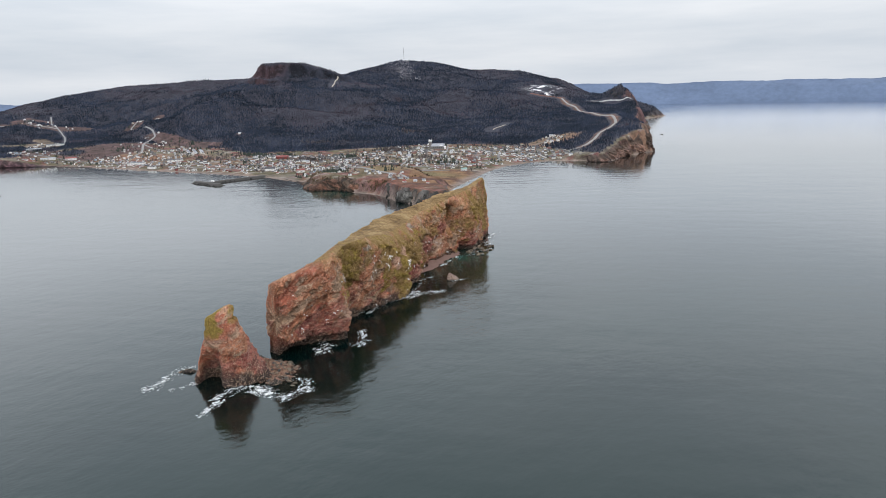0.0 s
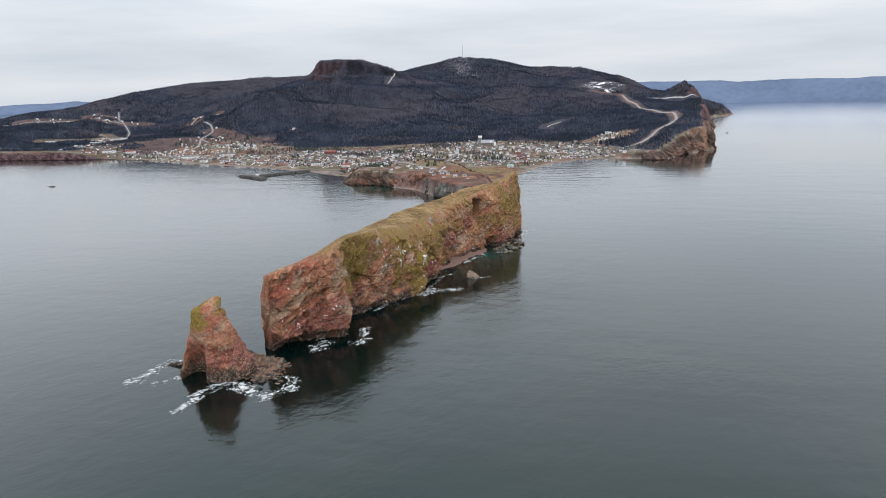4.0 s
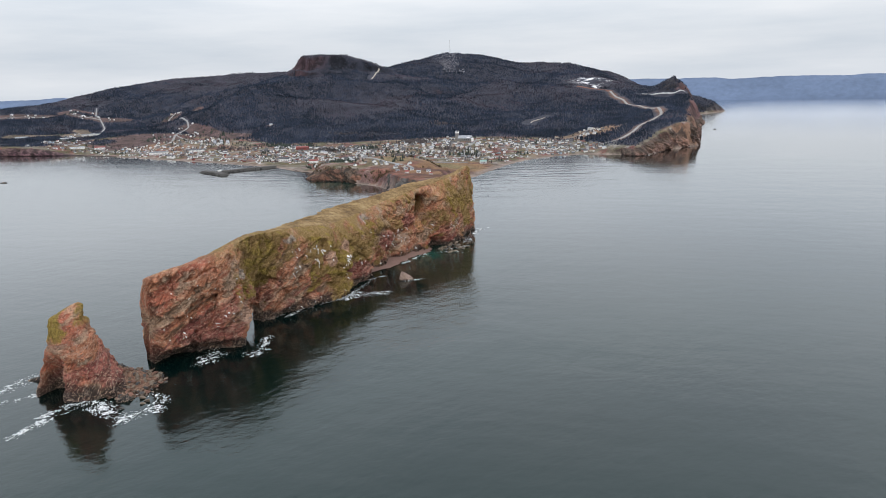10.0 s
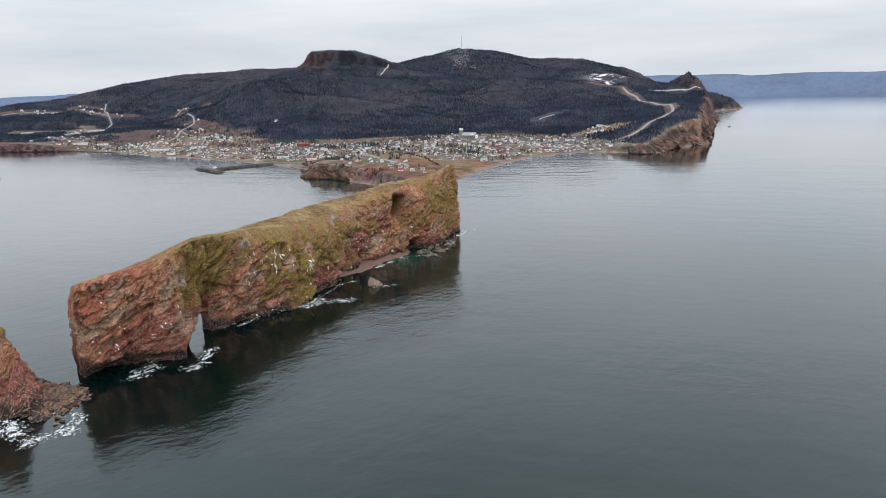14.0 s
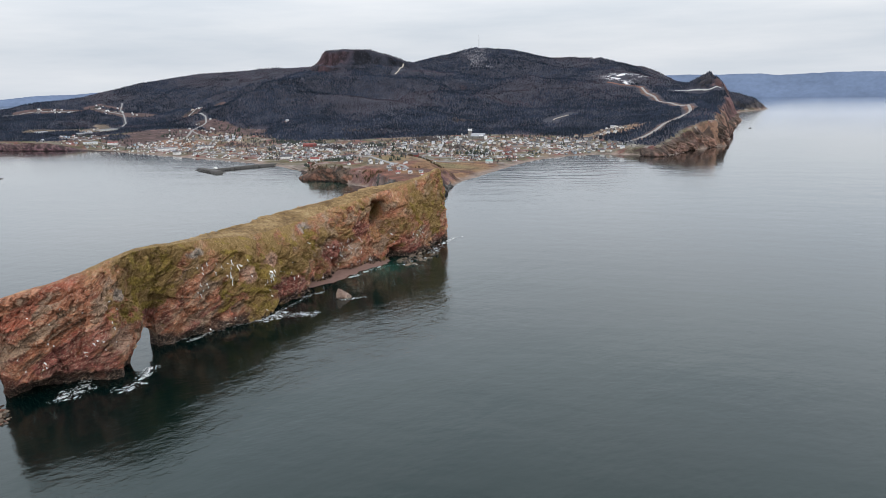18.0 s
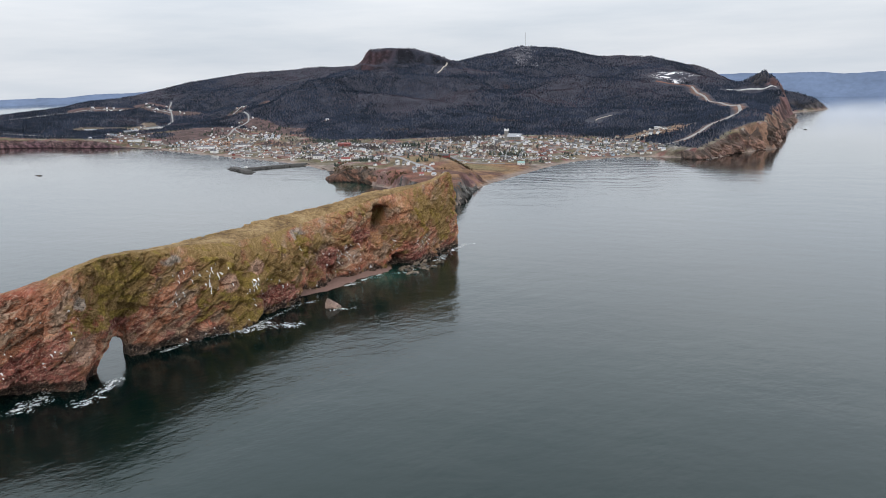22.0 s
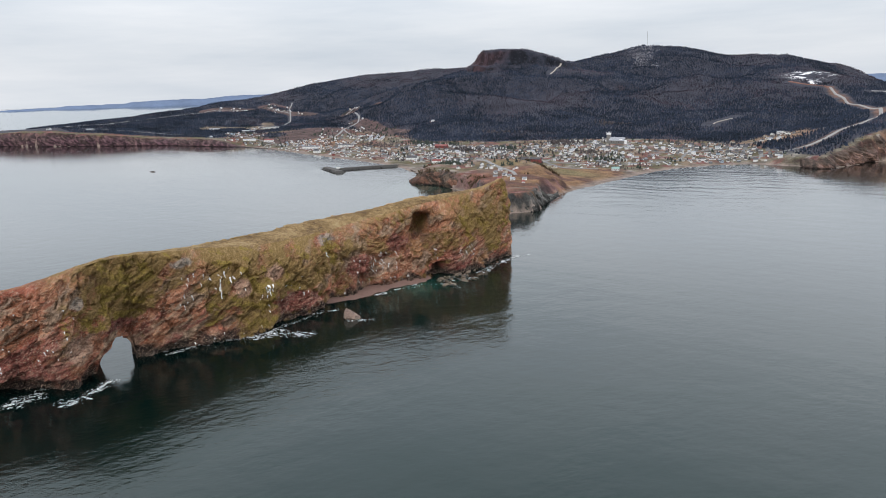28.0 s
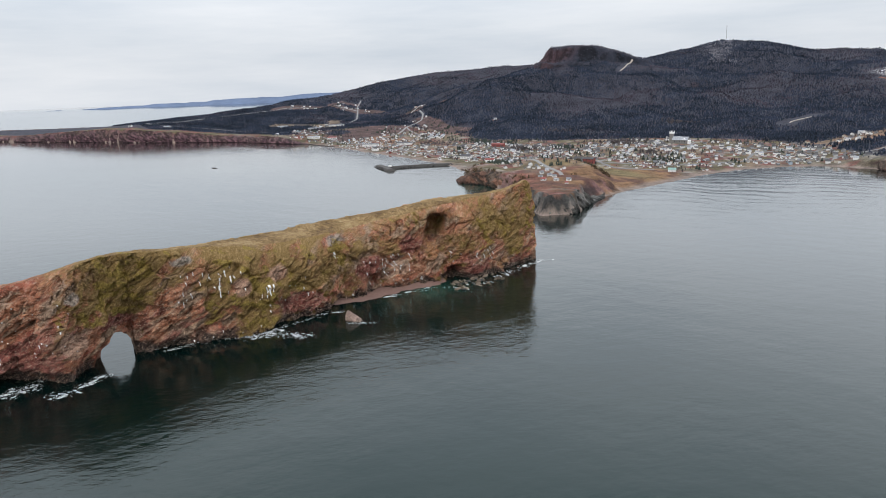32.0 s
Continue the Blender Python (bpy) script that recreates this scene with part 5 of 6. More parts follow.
for k in range(1, 22):
    settle(CABIN, -1150 - 11 * (k % 8) + 7 * (k // 8), 640 + 9.5 * (k % 8) + 17 * (k // 8), 40 + (k * 37) % 11, 0.9 + 0.02 * (k % 7))


def church():
    x, y = -470, 835
    root = tagged(new("church"), "grey stone church with a white roof and a crowned tower", "church")
    root.matrix_basis = pose(x, y, float(height(x, y)) + 0.3, 0, 0, 12)
    part("nave", gable_bm(34, 14, 7, 6.5), PAINT["stone"], root)
    part("nave_roof", roof_bm(34, 14, 7, 6.5), TILE["light"], root, "white metal roof")
    bm = gable_bm(12, 22, 6, 4.5)
    bmesh.ops.rotate(bm, cent=(0, 0, 0), matrix=Matrix.Rotation(math.pi / 2, 3, "Z"), verts=bm.verts)
    bmesh.ops.translate(bm, vec=(9, 0, 0), verts=bm.verts)
    part("transept", bm, PAINT["white"], root)
    tower = part("tower", box_bm(-24.5, -4, -2.5, -17.2, 4, 19, 0.25), PAINT["stone"], root, "dark grey square tower")
    part("belfry", box_bm(-24.8, -4.3, 19, -16.9, 4.3, 22.5, 0.2), PAINT["white"], tower, "white crown of the tower")
    for sx in (-24.2, -17.5):
        for sy in (-3.7, 3.7):
            bm = bmesh.new()
            bmesh.ops.create_cone(bm, segments=6, radius1=0.7, radius2=0.05, depth=4.0, cap_ends=True)
            bmesh.ops.translate(bm, vec=(sx, sy, 24.4), verts=bm.verts)
            part("pinnacle", bm, PAINT["white"], tower)
    for side in (-1, 1):
        for k in range(5):
            part("window", box_bm(-12 + 5.6 * k, side * 7 - 0.06, 2, -10.8 + 5.6 * k, side * 7 + 0.06, 5.6), PANE, root)
    part("window", box_bm(-24.6, -0.8, 12, -24.4, 0.8, 16), PANE, tower)


church()


def mast(x, y, tall, label):
    root = tagged(new("radio_mast"), label, "mast")
    root.matrix_basis = pose(x, y, float(height(x, y)))
    steel = worn("galvanised_steel", (0.45, 0.45, 0.46), 0.5)
    for k in range(3):
        a = k * 2 * math.pi / 3
        bm = bmesh.new()
        bmesh.ops.create_cone(bm, segments=6, radius1=0.35, radius2=0.25, depth=tall, cap_ends=True)
        bmesh.ops.translate(bm, vec=(0.9 * math.cos(a), 0.9 * math.sin(a), tall / 2 - 1), verts=bm.verts)
        part("leg", bm, steel, root)
    for k in range(int(tall // 5)):
        part("brace", box_bm(-1, -0.9, 4 + 5 * k, 1, 0.9, 4.3 + 5 * k), steel, root)


mast(-1312, 2234, 62, "slim steel radio mast on the wooded summit")


def pier():
    root = tagged(new("pier"), "dark stone breakwater with a concrete deck", "pier")
    line = [(-668, 378), (-694, 330), (-712, 272), (-716, 252)]
    hook = [(-760, 262), (-716, 252), (-672, 240)]
    stone = worn("dark_armour_stone", (0.060, 0.057, 0.055), 0.85)
    rnd = np.random.default_rng(5)
    deck = worn("concrete_deck", (0.085, 0.08, 0.076), 0.9)
    for pts, half in ((line, 5.0), (hook, 6.0)):
        p = np.array(pts, float)
        seg = np.hypot(*np.diff(p, axis=0).T)
        run = np.concatenate([[0], np.cumsum(seg)])
        s = np.linspace(0, run[-1], 24)
        x, y = np.interp(s, run, p[:, 0]), np.interp(s, run, p[:, 1])
        tx, ty = np.gradient(x), np.gradient(y)
        n = np.hypot(tx, ty)
        across = np.array([-1.9, -1, -0.9, 0.9, 1, 1.9]) * half
        z = np.array([-3, 3.4, 4.0, 4.0, 3.4, -3])[None] * np.ones((24, 1))
        z[0], z[-1] = -3, -3
        gx, gy = x[:, None] - ty[:, None] / n[:, None] * across, y[:, None] + tx[:, None] / n[:, None] * across
        me = mesh_from("deck", np.stack([gx, gy, z], -1).reshape(-1, 3), grid_faces(len(s), 6), deck, False)
        ob = new("deck", me)
        ob.parent = root
        for k in range(90):
            t, side = rnd.uniform(0, run[-1]), rnd.choice((-1, 1))
            i = min(int(t / run[-1] * 23), 22)
            o = side * half * rnd.uniform(1.05, 1.75)
            r = rnd.uniform(1.0, 1.9)
            cx, cy = np.interp(t, s, x) - ty[i] / n[i] * o, np.interp(t, s, y) + tx[i] / n[i] * o
            cz = 2.7 - (abs(o) / half - 1) * 6.0
            bm = bmesh.new()
            bmesh.ops.create_cube(bm, size=1)
            for v in bm.verts:
                v.co = Vector((v.co.x * r * rnd.uniform(1.2, 2), v.co.y * r * rnd.uniform(1.2, 2), v.co.z * r * rnd.uniform(1.1, 1.7)))
            bmesh.ops.rotate(bm, cent=(0, 0, 0), matrix=Euler(rnd.uniform(-0.6, 0.6, 3)).to_matrix(), verts=bm.verts)
            bmesh.ops.translate(bm, vec=(cx, cy, cz), verts=bm.verts)
            part("armour_stone", bm, stone, root)
    part("shed", box_bm(-714, 258, 4, -708, 263, 7, 0.1), PAINT["white"], root, "small white light hut")


pier()

# ---------------------------------------------------------------- woods
def spruce_template(sides=5, tiers=3):
    v, f = [], []
    for t in range(tiers):
        z0, z1 = 0.12 + 0.26 * t, 0.52 + 0.24 * t
        r = 0.38 * (1 - 0.27 * t)
        base = len(v)
        for k in range(sides):
            a = 2 * math.pi * (k + 0.5 * t) / sides
            v.append((r * math.cos(a), r * math.sin(a), z0))
        v.append((0, 0, z1))
        f += [(base + k, base + (k + 1) % sides, base + sides) for k in range(sides)]
    return np.array(v), np.array(f)


def bare_template(seed):
    """A leafless crown: a fan of thin twigs that rise from the stem, with gaps between."""
    r = np.random.default_rng(seed)
    v, f = [], []
    for k in range(16):
        a, tilt, ln = r.uniform(0, 2 * math.pi), r.uniform(0.1, 0.75), r.uniform(0.55, 0.95)
        base, z0 = len(v), r.uniform(0.0, 0.35)
        w = 0.05
        ex, ey, ez = math.sin(tilt) * math.cos(a) * ln * 0.6, math.sin(tilt) * math.sin(a) * ln * 0.6, z0 + math.cos(tilt) * ln * 0.85
        v += [(-w * math.sin(a), w * math.cos(a), z0), (w * math.sin(a), -w * math.cos(a), z0), (ex + 0.11 * math.sin(a), ey - 0.11 * math.cos(a), ez), (ex * 0.6, ey * 0.6, ez * 0.8)]
        f += [(base, base + 1, base + 2), (base, base + 2, base + 3)]
    return np.array(v), np.array(f)


def scatter(name, template, x, y, z, size, mat, label, spread=0.2):
    tv, tf = template
    n = len(x)
    rot = rng.uniform(0, 2 * math.pi, n)
    wide = size * rng.uniform(1 - spread, 1 + spread, n)
    c, s = np.cos(rot)[:, None], np.sin(rot)[:, None]
    vx = x[:, None] + wide[:, None] * (c * tv[:, 0] - s * tv[:, 1])
    vy = y[:, None] + wide[:, None] * (s * tv[:, 0] + c * tv[:, 1])
    vz = z[:, None] + size[:, None] * tv[:, 2] - 0.6
    v = np.stack([vx, vy, vz], -1).reshape(-1, 3)
    f = (np.arange(n) * len(tv))[:, None, None] + tf[None]
    me = mesh_from(name, v, f.reshape(-1, 3), mat, False)
    return tagged(new(name, me), label, "trees", kind="stuff")


def leaf_material(name, dark, light):
    m = material(name, dark, 0.95)
    geo = node(m, "ShaderNodeNewGeometry")
    n = noise_node(m, 0.018, 6, 0.75)
    wide = noise_node(m, 0.0045, 3, 0.6)
    f = math_node(m, "ADD", math_node(m, "MULTIPLY", geo.outputs["Random Per Island"], 0.24), math_node(m, "MULTIPLY", math_node(m, "ADD", n, wide), 0.38))
    link(m, ramp(m, f, [(0.39, dark), (0.61, light)]), shader_of(m)["Base Color"])
    return m


def woods():
    step = 5.5
    gx, gy = np.meshgrid(np.arange(-2750, 60, step), np.arange(100, 2900, step))
    x = (gx + rng.uniform(-0.5, 0.5, gx.shape) * step).ravel()
    y = (gy + rng.uniform(-0.5, 0.5, gy.shape) * step).ravel()
    z = height(x, y)
    zx, zy = height(x + 8, y) - height(x - 8, y), height(x, y + 8) - height(x, y - 8)
    to = np.stack([400 - x, -600 - y, 165 - z], -1)
    far = np.linalg.norm(to, axis=1)
    facing = (-zx / 16 * to[:, 0] - zy / 16 * to[:, 1] + to[:, 2]) / far
    keep = (z > 4) & (facing > -0.06) & ((np.hypot(zx, zy) / 16 < 1.0) | (y > 2300) & (z > 10) | (y > 1920) & (x < -205) & (x > -330) & (z > 100) | (z > 120) & (rng.uniform(0, 1, len(x)) < 0.6 + 0.35 * smooth(-1460, -1400, x)))
    keep &= rng.uniform(0, 1, len(x)) < wooded(x, y) * np.clip(2600 / far, 0.5, 1)
    for line, wide, _, _ in STREETS:
        keep &= to_line(x, y, line)[0] > wide * 0.5 + (9 + 9 * smooth(1150, 1300, y) if line is CAPE_ROAD else 5)
    keep &= to_line(x, y + 26, CAPE_ROAD[4:])[0] > 11
    keep &= to_line(x, y + 10, [(-440, 1915), (-530, 1915), (-575, 1930)])[0] > 13
    for line in ([(-320, 1918), (-265, 1954), (-212, 1930), (-174, 1968)], [(-1290, 1570), (-1335, 1690)], [(-480, 1270), (-496, 1305), (-478, 1400)]):
        keep &= to_line(x, y + 10, line)[0] > (13 if line[0][0] < -1000 else 24)
    keep &= hump(x, y, -558, 2006, 44, 34) + hump(x, y, -512, 2062, 30, 22) + hump(x, y, -504, 1950, 14, 18) < 0.4 + 0.5 * fbm(x / 18, y / 18, 0, 2, 207)
    x, y, z = x[keep], y[keep], z[keep]
    mixed = fbm(x / 260, y / 170, 0, 5, 201, 0.6) + 0.16 * rng.uniform(-1, 1, len(x)) + 0.10 * smooth(70, 180, z) - 0.24 * smooth(110, 30, z)
    bare = (mixed > 0.16) | (rng.uniform(0, 1, len(x)) < 0.05)
    size = rng.uniform(3.6, 7.4, len(x)) * (1 + 0.55 * fbm(x / 26, y / 26, 0, 3, 203))
    # needles and twigs of the hill woods are tinted bluer for distance haze
    dark = leaf_material("hazed_spruce_needles", (0.006, 0.010, 0.017), (0.037, 0.049, 0.080))
    twig = leaf_material("bare_twigs", (0.044, 0.039, 0.054), (0.135, 0.112, 0.142))
    frost = leaf_material("frosted_needles", (0.08, 0.08, 0.10), (0.30, 0.29, 0.31))
    keep_off = hump(x, y, -192, 1990, 16, 28) > 0.6
    size = np.where(keep_off, size * 0.3, size)
    icy = (to_line(x, y, [(-1300, 2200), (-1212, 2048), (-1162, 1972)])[0] < 30 + 75 * fbm(x / 30, y / 30, 0, 3, 205)) & (rng.uniform(0, 1, len(x)) < 0.55)
    sp, bare = ~bare & ~icy, bare & ~icy
    scatter("spruce_wood", spruce_template(), x[sp], y[sp], z[sp], size[sp], dark, "dense dark spruce forest covering the hills")
    scatter("frosted_wood", spruce_template(), x[icy], y[icy], z[icy], size[icy], frost, "frosted spruces round the summit")
    scatter("bare_wood", bare_template(4), x[bare], y[bare], z[bare], size[bare] * 0.85, twig, "leafless grey-brown broadleaf trees among spruces")


woods()


def hedges():
    """Leafless trees and spruces between the houses, and scrub on the bluff."""
    n = 17000
    x, y = rng.uniform(-2300, -90, n), rng.uniform(330, 1130, n)
    d = inland(x, y)
    keep = (d > 30) & (wooded(x, y) < 0.4) & (fbm(x / 60, y / 45, 0, 2, 221) > -0.06)
    for line, wide, _, _ in STREETS:
        keep &= to_line(x, y, line)[0] > wide * 0.5 + 3
    for a, b, r in placed:
        keep &= (x - a) ** 2 + (y - b) ** 2 > (r + 1.5) ** 2
    x, y = x[keep], y[keep]
    z = height(x, y)
    clump = fbm(x / 38, y / 30, 0, 3, 225)
    k = clump + 0.1 * rng.uniform(-1, 1, len(x)) > 0.22
    sparse = (k | (rng.uniform(0, 1, len(x)) < 0.7)) & (to_line(x, y, HEATH)[0] > 62)
    x, y, z, k = x[sparse], y[sparse], z[sparse], k[sparse]
    size = rng.uniform(2.5, 8.5, len(x))
    green = leaf_material("garden_needles", (0.020, 0.028, 0.024), (0.055, 0.068, 0.055))
    twig = leaf_material("garden_twigs", (0.066, 0.056, 0.060), (0.17, 0.146, 0.148))
    scatter("garden_spruces", spruce_template(), x[k], y[k], z[k], size[k], green, "dark spruces between the village houses")
    scatter("garden_trees", bare_template(6), x[~k], y[~k], z[~k], size[~k], twig, "leafless trees between the village houses")
    grove = rng.normal(0, 1, (150, 2)) * np.array((20, 16)) + np.array((-574, 775))
    dark = rng.normal(0, 1, (120, 2)) * np.array((14, 9)) + np.array((-457, 336))
    for name, at, mat, label, lo, hi in (("bare_grove", grove, twig, "grove of tall leafless trees near the church", 7, 12), ("bluff_copse", dark, green, "dark dense copse on the bluff", 3, 6)):
        gx, gy = at.T
        ok = np.array([all((a - p) ** 2 + (b - q) ** 2 > (r + 1) ** 2 for p, q, r in placed) for a, b in at])
        scatter(name, bare_template(7) if lo > 5 else spruce_template(), gx[ok], gy[ok], height(gx[ok], gy[ok]), rng.uniform(lo, hi, int(ok.sum())), mat, label, 0.3)
    for k, (cx, cy, rx, ry, count) in enumerate(((-720, 590, 34, 14, 90), (-905, 640, 40, 16, 110), (-1010, 560, 30, 14, 70), (-640, 660, 22, 12, 60), (-430, 690, 22, 14, 50), (-360, 640, 16, 12, 40), (-717, 1150, 26, 16, 90), (-876, 885, 40, 10, 70))):
        at = rng.normal(0, 1, (count, 2)) * np.array((rx, ry)) + np.array((cx, cy))
        gx, gy = at[[all((a - p) ** 2 + (b - q) ** 2 > (r * 0.8) ** 2 for p, q, r in placed) for a, b in at]].T
        leafless = k % 2 == 0 or k > 5
        scatter("bare_copse" if leafless else "spruce_copse", bare_template(20 + k) if leafless else spruce_template(), gx, gy, height(gx, gy), rng.uniform(5, 10, len(gx)), twig if leafless else green,
                "copse of grey leafless trees by the village" if leafless else "dark spruce copse by the village", 0.3)
    n = 5200
    x, y = rng.uniform(-500, -90, n), rng.uniform(140, 470, n)
    z = height(x, y)
    steep = np.hypot(height(x + 5, y) - height(x - 5, y), height(x, y + 5) - height(x, y - 5)) / 10
    keep = (z > 3.5) & (steep > 0.35) & (fbm(x / 25, y / 25, 0, 2, 223) > -0.15 + 0.9 * smooth(-330, -200, x))
    x, y, z = x[keep], y[keep], z[keep]
    brush = leaf_material("bluff_scrub", (0.055, 0.040, 0.026), (0.150, 0.105, 0.062))
    scatter("bluff_scrub", bare_template(9), x, y, z, rng.uniform(3, 6.5, len(x)), brush, "brown leafless scrub on the bluff", 0.5)


hedges()

# ---------------------------------------------------------------- shore of the rock: boulders, beach, surf, droppings
from mathutils.bvhtree import BVHTree


def stone_mesh(name, seed, mat):
    bm = bmesh.new()
    bmesh.ops.create_icosphere(bm, subdivisions=2, radius=1.0)
    r = np.random.default_rng(seed)
    planes = [Vector(r.normal(size=3)).normalized() for _ in range(12)]
    cut = r.uniform(0.26, 0.55, 12)
    for v in bm.verts:
        for n, d in zip(planes, cut):
            over = v.co.dot(n) - d
            if over > 0:
                v.co -= n * over
        v.co *= 1 + 0.08 * noise.noise(v.co * 2.3 + Vector((seed, 0, 0)))
    me = bpy.data.meshes.new(name)
    bm.to_mesh(me)
    bm.free()
    me.materials.append(mat)
    return me


PALE_STONE = worn("pale_boulder", (0.17, 0.13, 0.098), 0.9, 0.3, 0.5, 0.5)
RED_STONE = worn("red_boulder", (0.19, 0.100, 0.072), 0.9, 0.3, 0.5, 0.5)
DARK_STONE = worn("wet_boulder", (0.055, 0.05, 0.046), 0.35, 0.3, 0.5, 0.5)
BOULDERS = [stone_mesh("boulder", k, m) for k, m in enumerate((PALE_STONE, RED_STONE, DARK_STONE, PALE_STONE, RED_STONE))]


def boulders(count, where, sizes, seed, label, group, kinds):
    """Boulders strewn over a patch: where gives x, y and the height of the heap from two random numbers."""
    r = np.random.default_rng(seed)
    for _ in range(count):
        x, y, z = where(r)
        k = r.uniform(*sizes)
        ob = new("boulder", BOULDERS[int(r.choice(kinds))])
        ob.matrix_basis = Matrix.LocRotScale((x, y, z + 0.25 * k), Euler(r.uniform(-0.5, 0.5, 3) + np.array((0, 0, r.uniform(0, 6)))), Vector((k * r.uniform(1.2, 2.1), k * r.uniform(0.9, 1.5), k * r.uniform(0.5, 0.9))))
        tagged(ob, label, "boulder", group)


def bank_height(x, y):
    return 9.0 * hump(x, y, 6, -462, 11, 10) + 4.0 * hump(x, y, 15, -455, 13, 13) + 2.0 * hump(x, y, 26, -462, 12, 13) - 1.2


def rubble_bank():
    g = np.arange(-22, 48, 0.9)
    h = np.arange(-488, -430, 0.9)
    x, y = np.meshgrid(g, h)
    z = bank_height(x, y)
    val, _, edge = cells(x / 2.2, y / 2.2, 0 * x, 301)
    z = np.where(z > -0.6, z + 0.55 * val - 0.4 * smooth(0.15, 0, edge), z)
    f = grid_faces(len(h), len(g))
    v = np.stack([x, y, z], -1).reshape(-1, 3)
    me = mesh_from("rubble_bank", v, f[(v[f, 2] > -0.9).any(1)], ROCK, False)
    n = fbm(x / 6, y / 6, 0, 3, 303)
    c = np.array((0.20, 0.115, 0.080)) * (1 + 0.4 * n[..., None]) * (0.25 + 0.75 * smooth(0.2, 1.6, z)[..., None])
    paint(me, "cover", c.reshape(-1, 3))
    paint(me, "growth", np.zeros((x.size, 3)))
    return tagged(new("rubble_bank", me), "bank of reddish fallen rubble between pillar and great rock", "rubble", kind="stuff")


rubble_bank()


def on_bank(r):
    while True:
        x, y = r.uniform(-2, 40), r.uniform(-478, -440)
        if bank_height(x, y) > -0.5:
            return x, y, max(float(bank_height(x, y)), -0.2)


boulders(230, on_bank, (0.6, 1.9), 21, "angular fallen boulder on the rubble bank", "boulders on the rubble bank", (0, 0, 3, 4, 1, 2))
boulders(16, lambda r: (r.uniform(28, 46), r.uniform(-484, -462), -0.3), (0.8, 2.4), 22, "dark wet boulder awash in surf", "boulders awash", (2, 2, 0))
boulders(64, lambda r: (13 + 22 * r.uniform() ** 1.5, -88 + 9 * r.normal() if r.uniform() < 0.6 else r.uniform(-112, -60), -0.1), (0.9, 3.0), 23, "fallen boulder at the foot of the great rock", "boulders at the foot", (2, 0, 0, 3))
boulders(26, lambda r: (np.interp(y := r.uniform(-60, -4), [-60, -30, -4], [12, 6, 0]) + r.uniform(0, 4), y, -0.3), (0.6, 1.7), 24, "small dark boulder at the waterline", "boulders at the foot", (2, 2, 1))
boulders(34, lambda r: (np.interp(y := r.uniform(-330, -215), [-330, -280, -255, -215], [14, 22, 21, 12]) + r.uniform(0, 4), y, -0.4), (0.6, 1.6), 25, "dark wet boulder at the waterline", "boulders at the foot", (2, 2, 2))


def rock_beach():
    s = np.linspace(-204, -104, 60)
    w = np.linspace(0, 1, 14)
    foot = np.interp(s, [-204, -190, -175, -150, -128, -104], [-3, -8, -11, -14, -12, -6])
    wide = np.interp(s, [-204, -184, -164, -142, -114, -104], [5, 18, 22.5, 23, 20, 14]) * (1 + 0.15 * fbm(s / 9, 0, 0, 2, 311))
    x = foot[:, None] + wide[:, None] * w
    y = s[:, None] * np.ones_like(x)
    z = 2.6 * (1 - w**1.2)[None] - 0.35 + 0.25 * fbm(x / 3, y / 3, 0, 3, 313)
    m = worn("pink_shingle", (0.20, 0.122, 0.100), 0.9, 0.2, 0.4, 0.6)
    me = mesh_from("shingle_beach", np.stack([x, y, z], -1).reshape(-1, 3), grid_faces(60, 14)[:, ::-1], m)
    return tagged(new("beach", me), "narrow pink shingle beach at the foot of the rock", "beach", kind="structure")


rock_beach()


def low_rock(name, label, x, y, long, wide, tall, turn, seed, dark=False, lean=0.35):
    n, r = 40, 16
    a = np.linspace(0, 2 * math.pi, n, endpoint=False)[None]
    t = np.linspace(0, 1, r)[:, None]
    rad = 1 - t**1.4
    u, w = long * rad * np.cos(a) + long * lean * t, wide * rad * np.sin(a)
    z = -1.5 + (tall + 1.5) * t**0.8 * np.ones_like(a)
    out = 0.35 * rock_offset(u + 50 * seed, w, z, seed) * min(1, wide / 5) * rad
    u, w = u + np.cos(a) * out, w + np.sin(a) * out
    c, s = math.cos(radians(turn)), math.sin(radians(turn))
    px, py = x + c * u - s * w, y + s * u + c * w
    me = mesh_from(name, np.stack([px, py, z], -1).reshape(-1, 3), grid_faces(r, n, True), ROCK, False)
    cov = np.array((0.05, 0.047, 0.045) if dark else (0.38, 0.27, 0.23)) * (1 + 0.4 * fbm(px / 3, py / 3, z / 3, 3, 5)[..., None])
    cov = cov * (0.2 + 0.8 * smooth(0.3, 1.5, z))[..., None]
    paint(me, "cover", cov.reshape(-1, 3))
    paint(me, "growth", np.zeros((px.size, 3)))
    return tagged(new(name, me), label, "rock")


low_rock("sea_rock", "small pointed reddish rock awash in foam", 44, -209, 6.5, 3.0, 8.0, 50, 3, lean=-0.7)
low_rock("sea_rock", "low dark rock awash in the bay", -1022, 8, 15, 4, 1.8, 20, 4, True)
low_rock("sea_rock", "small dark rock off the cape", -6, 1584, 7, 4, 2.2, 20, 6, True)
low_rock("sea_rock", "low dark rock beside the pillar in surf", -38, -481, 8, 3.5, 2.6, 25, 7, True)
low_rock("sea_rock", "low dark rock in surf below the pillar", 33, -474, 5, 3.5, 3.4, 40, 8, True)

FOAM = material("sea_foam", (0.78, 0.80, 0.80), 0.8)
link(FOAM, ramp(FOAM, noise_node(FOAM, 0.8, 5), [(0.3, (0.55, 0.58, 0.58)), (0.6, (0.86, 0.87, 0.87))]), shader_of(FOAM)["Base Color"])

lace_map = node(FOAM, "ShaderNodeMapRange")
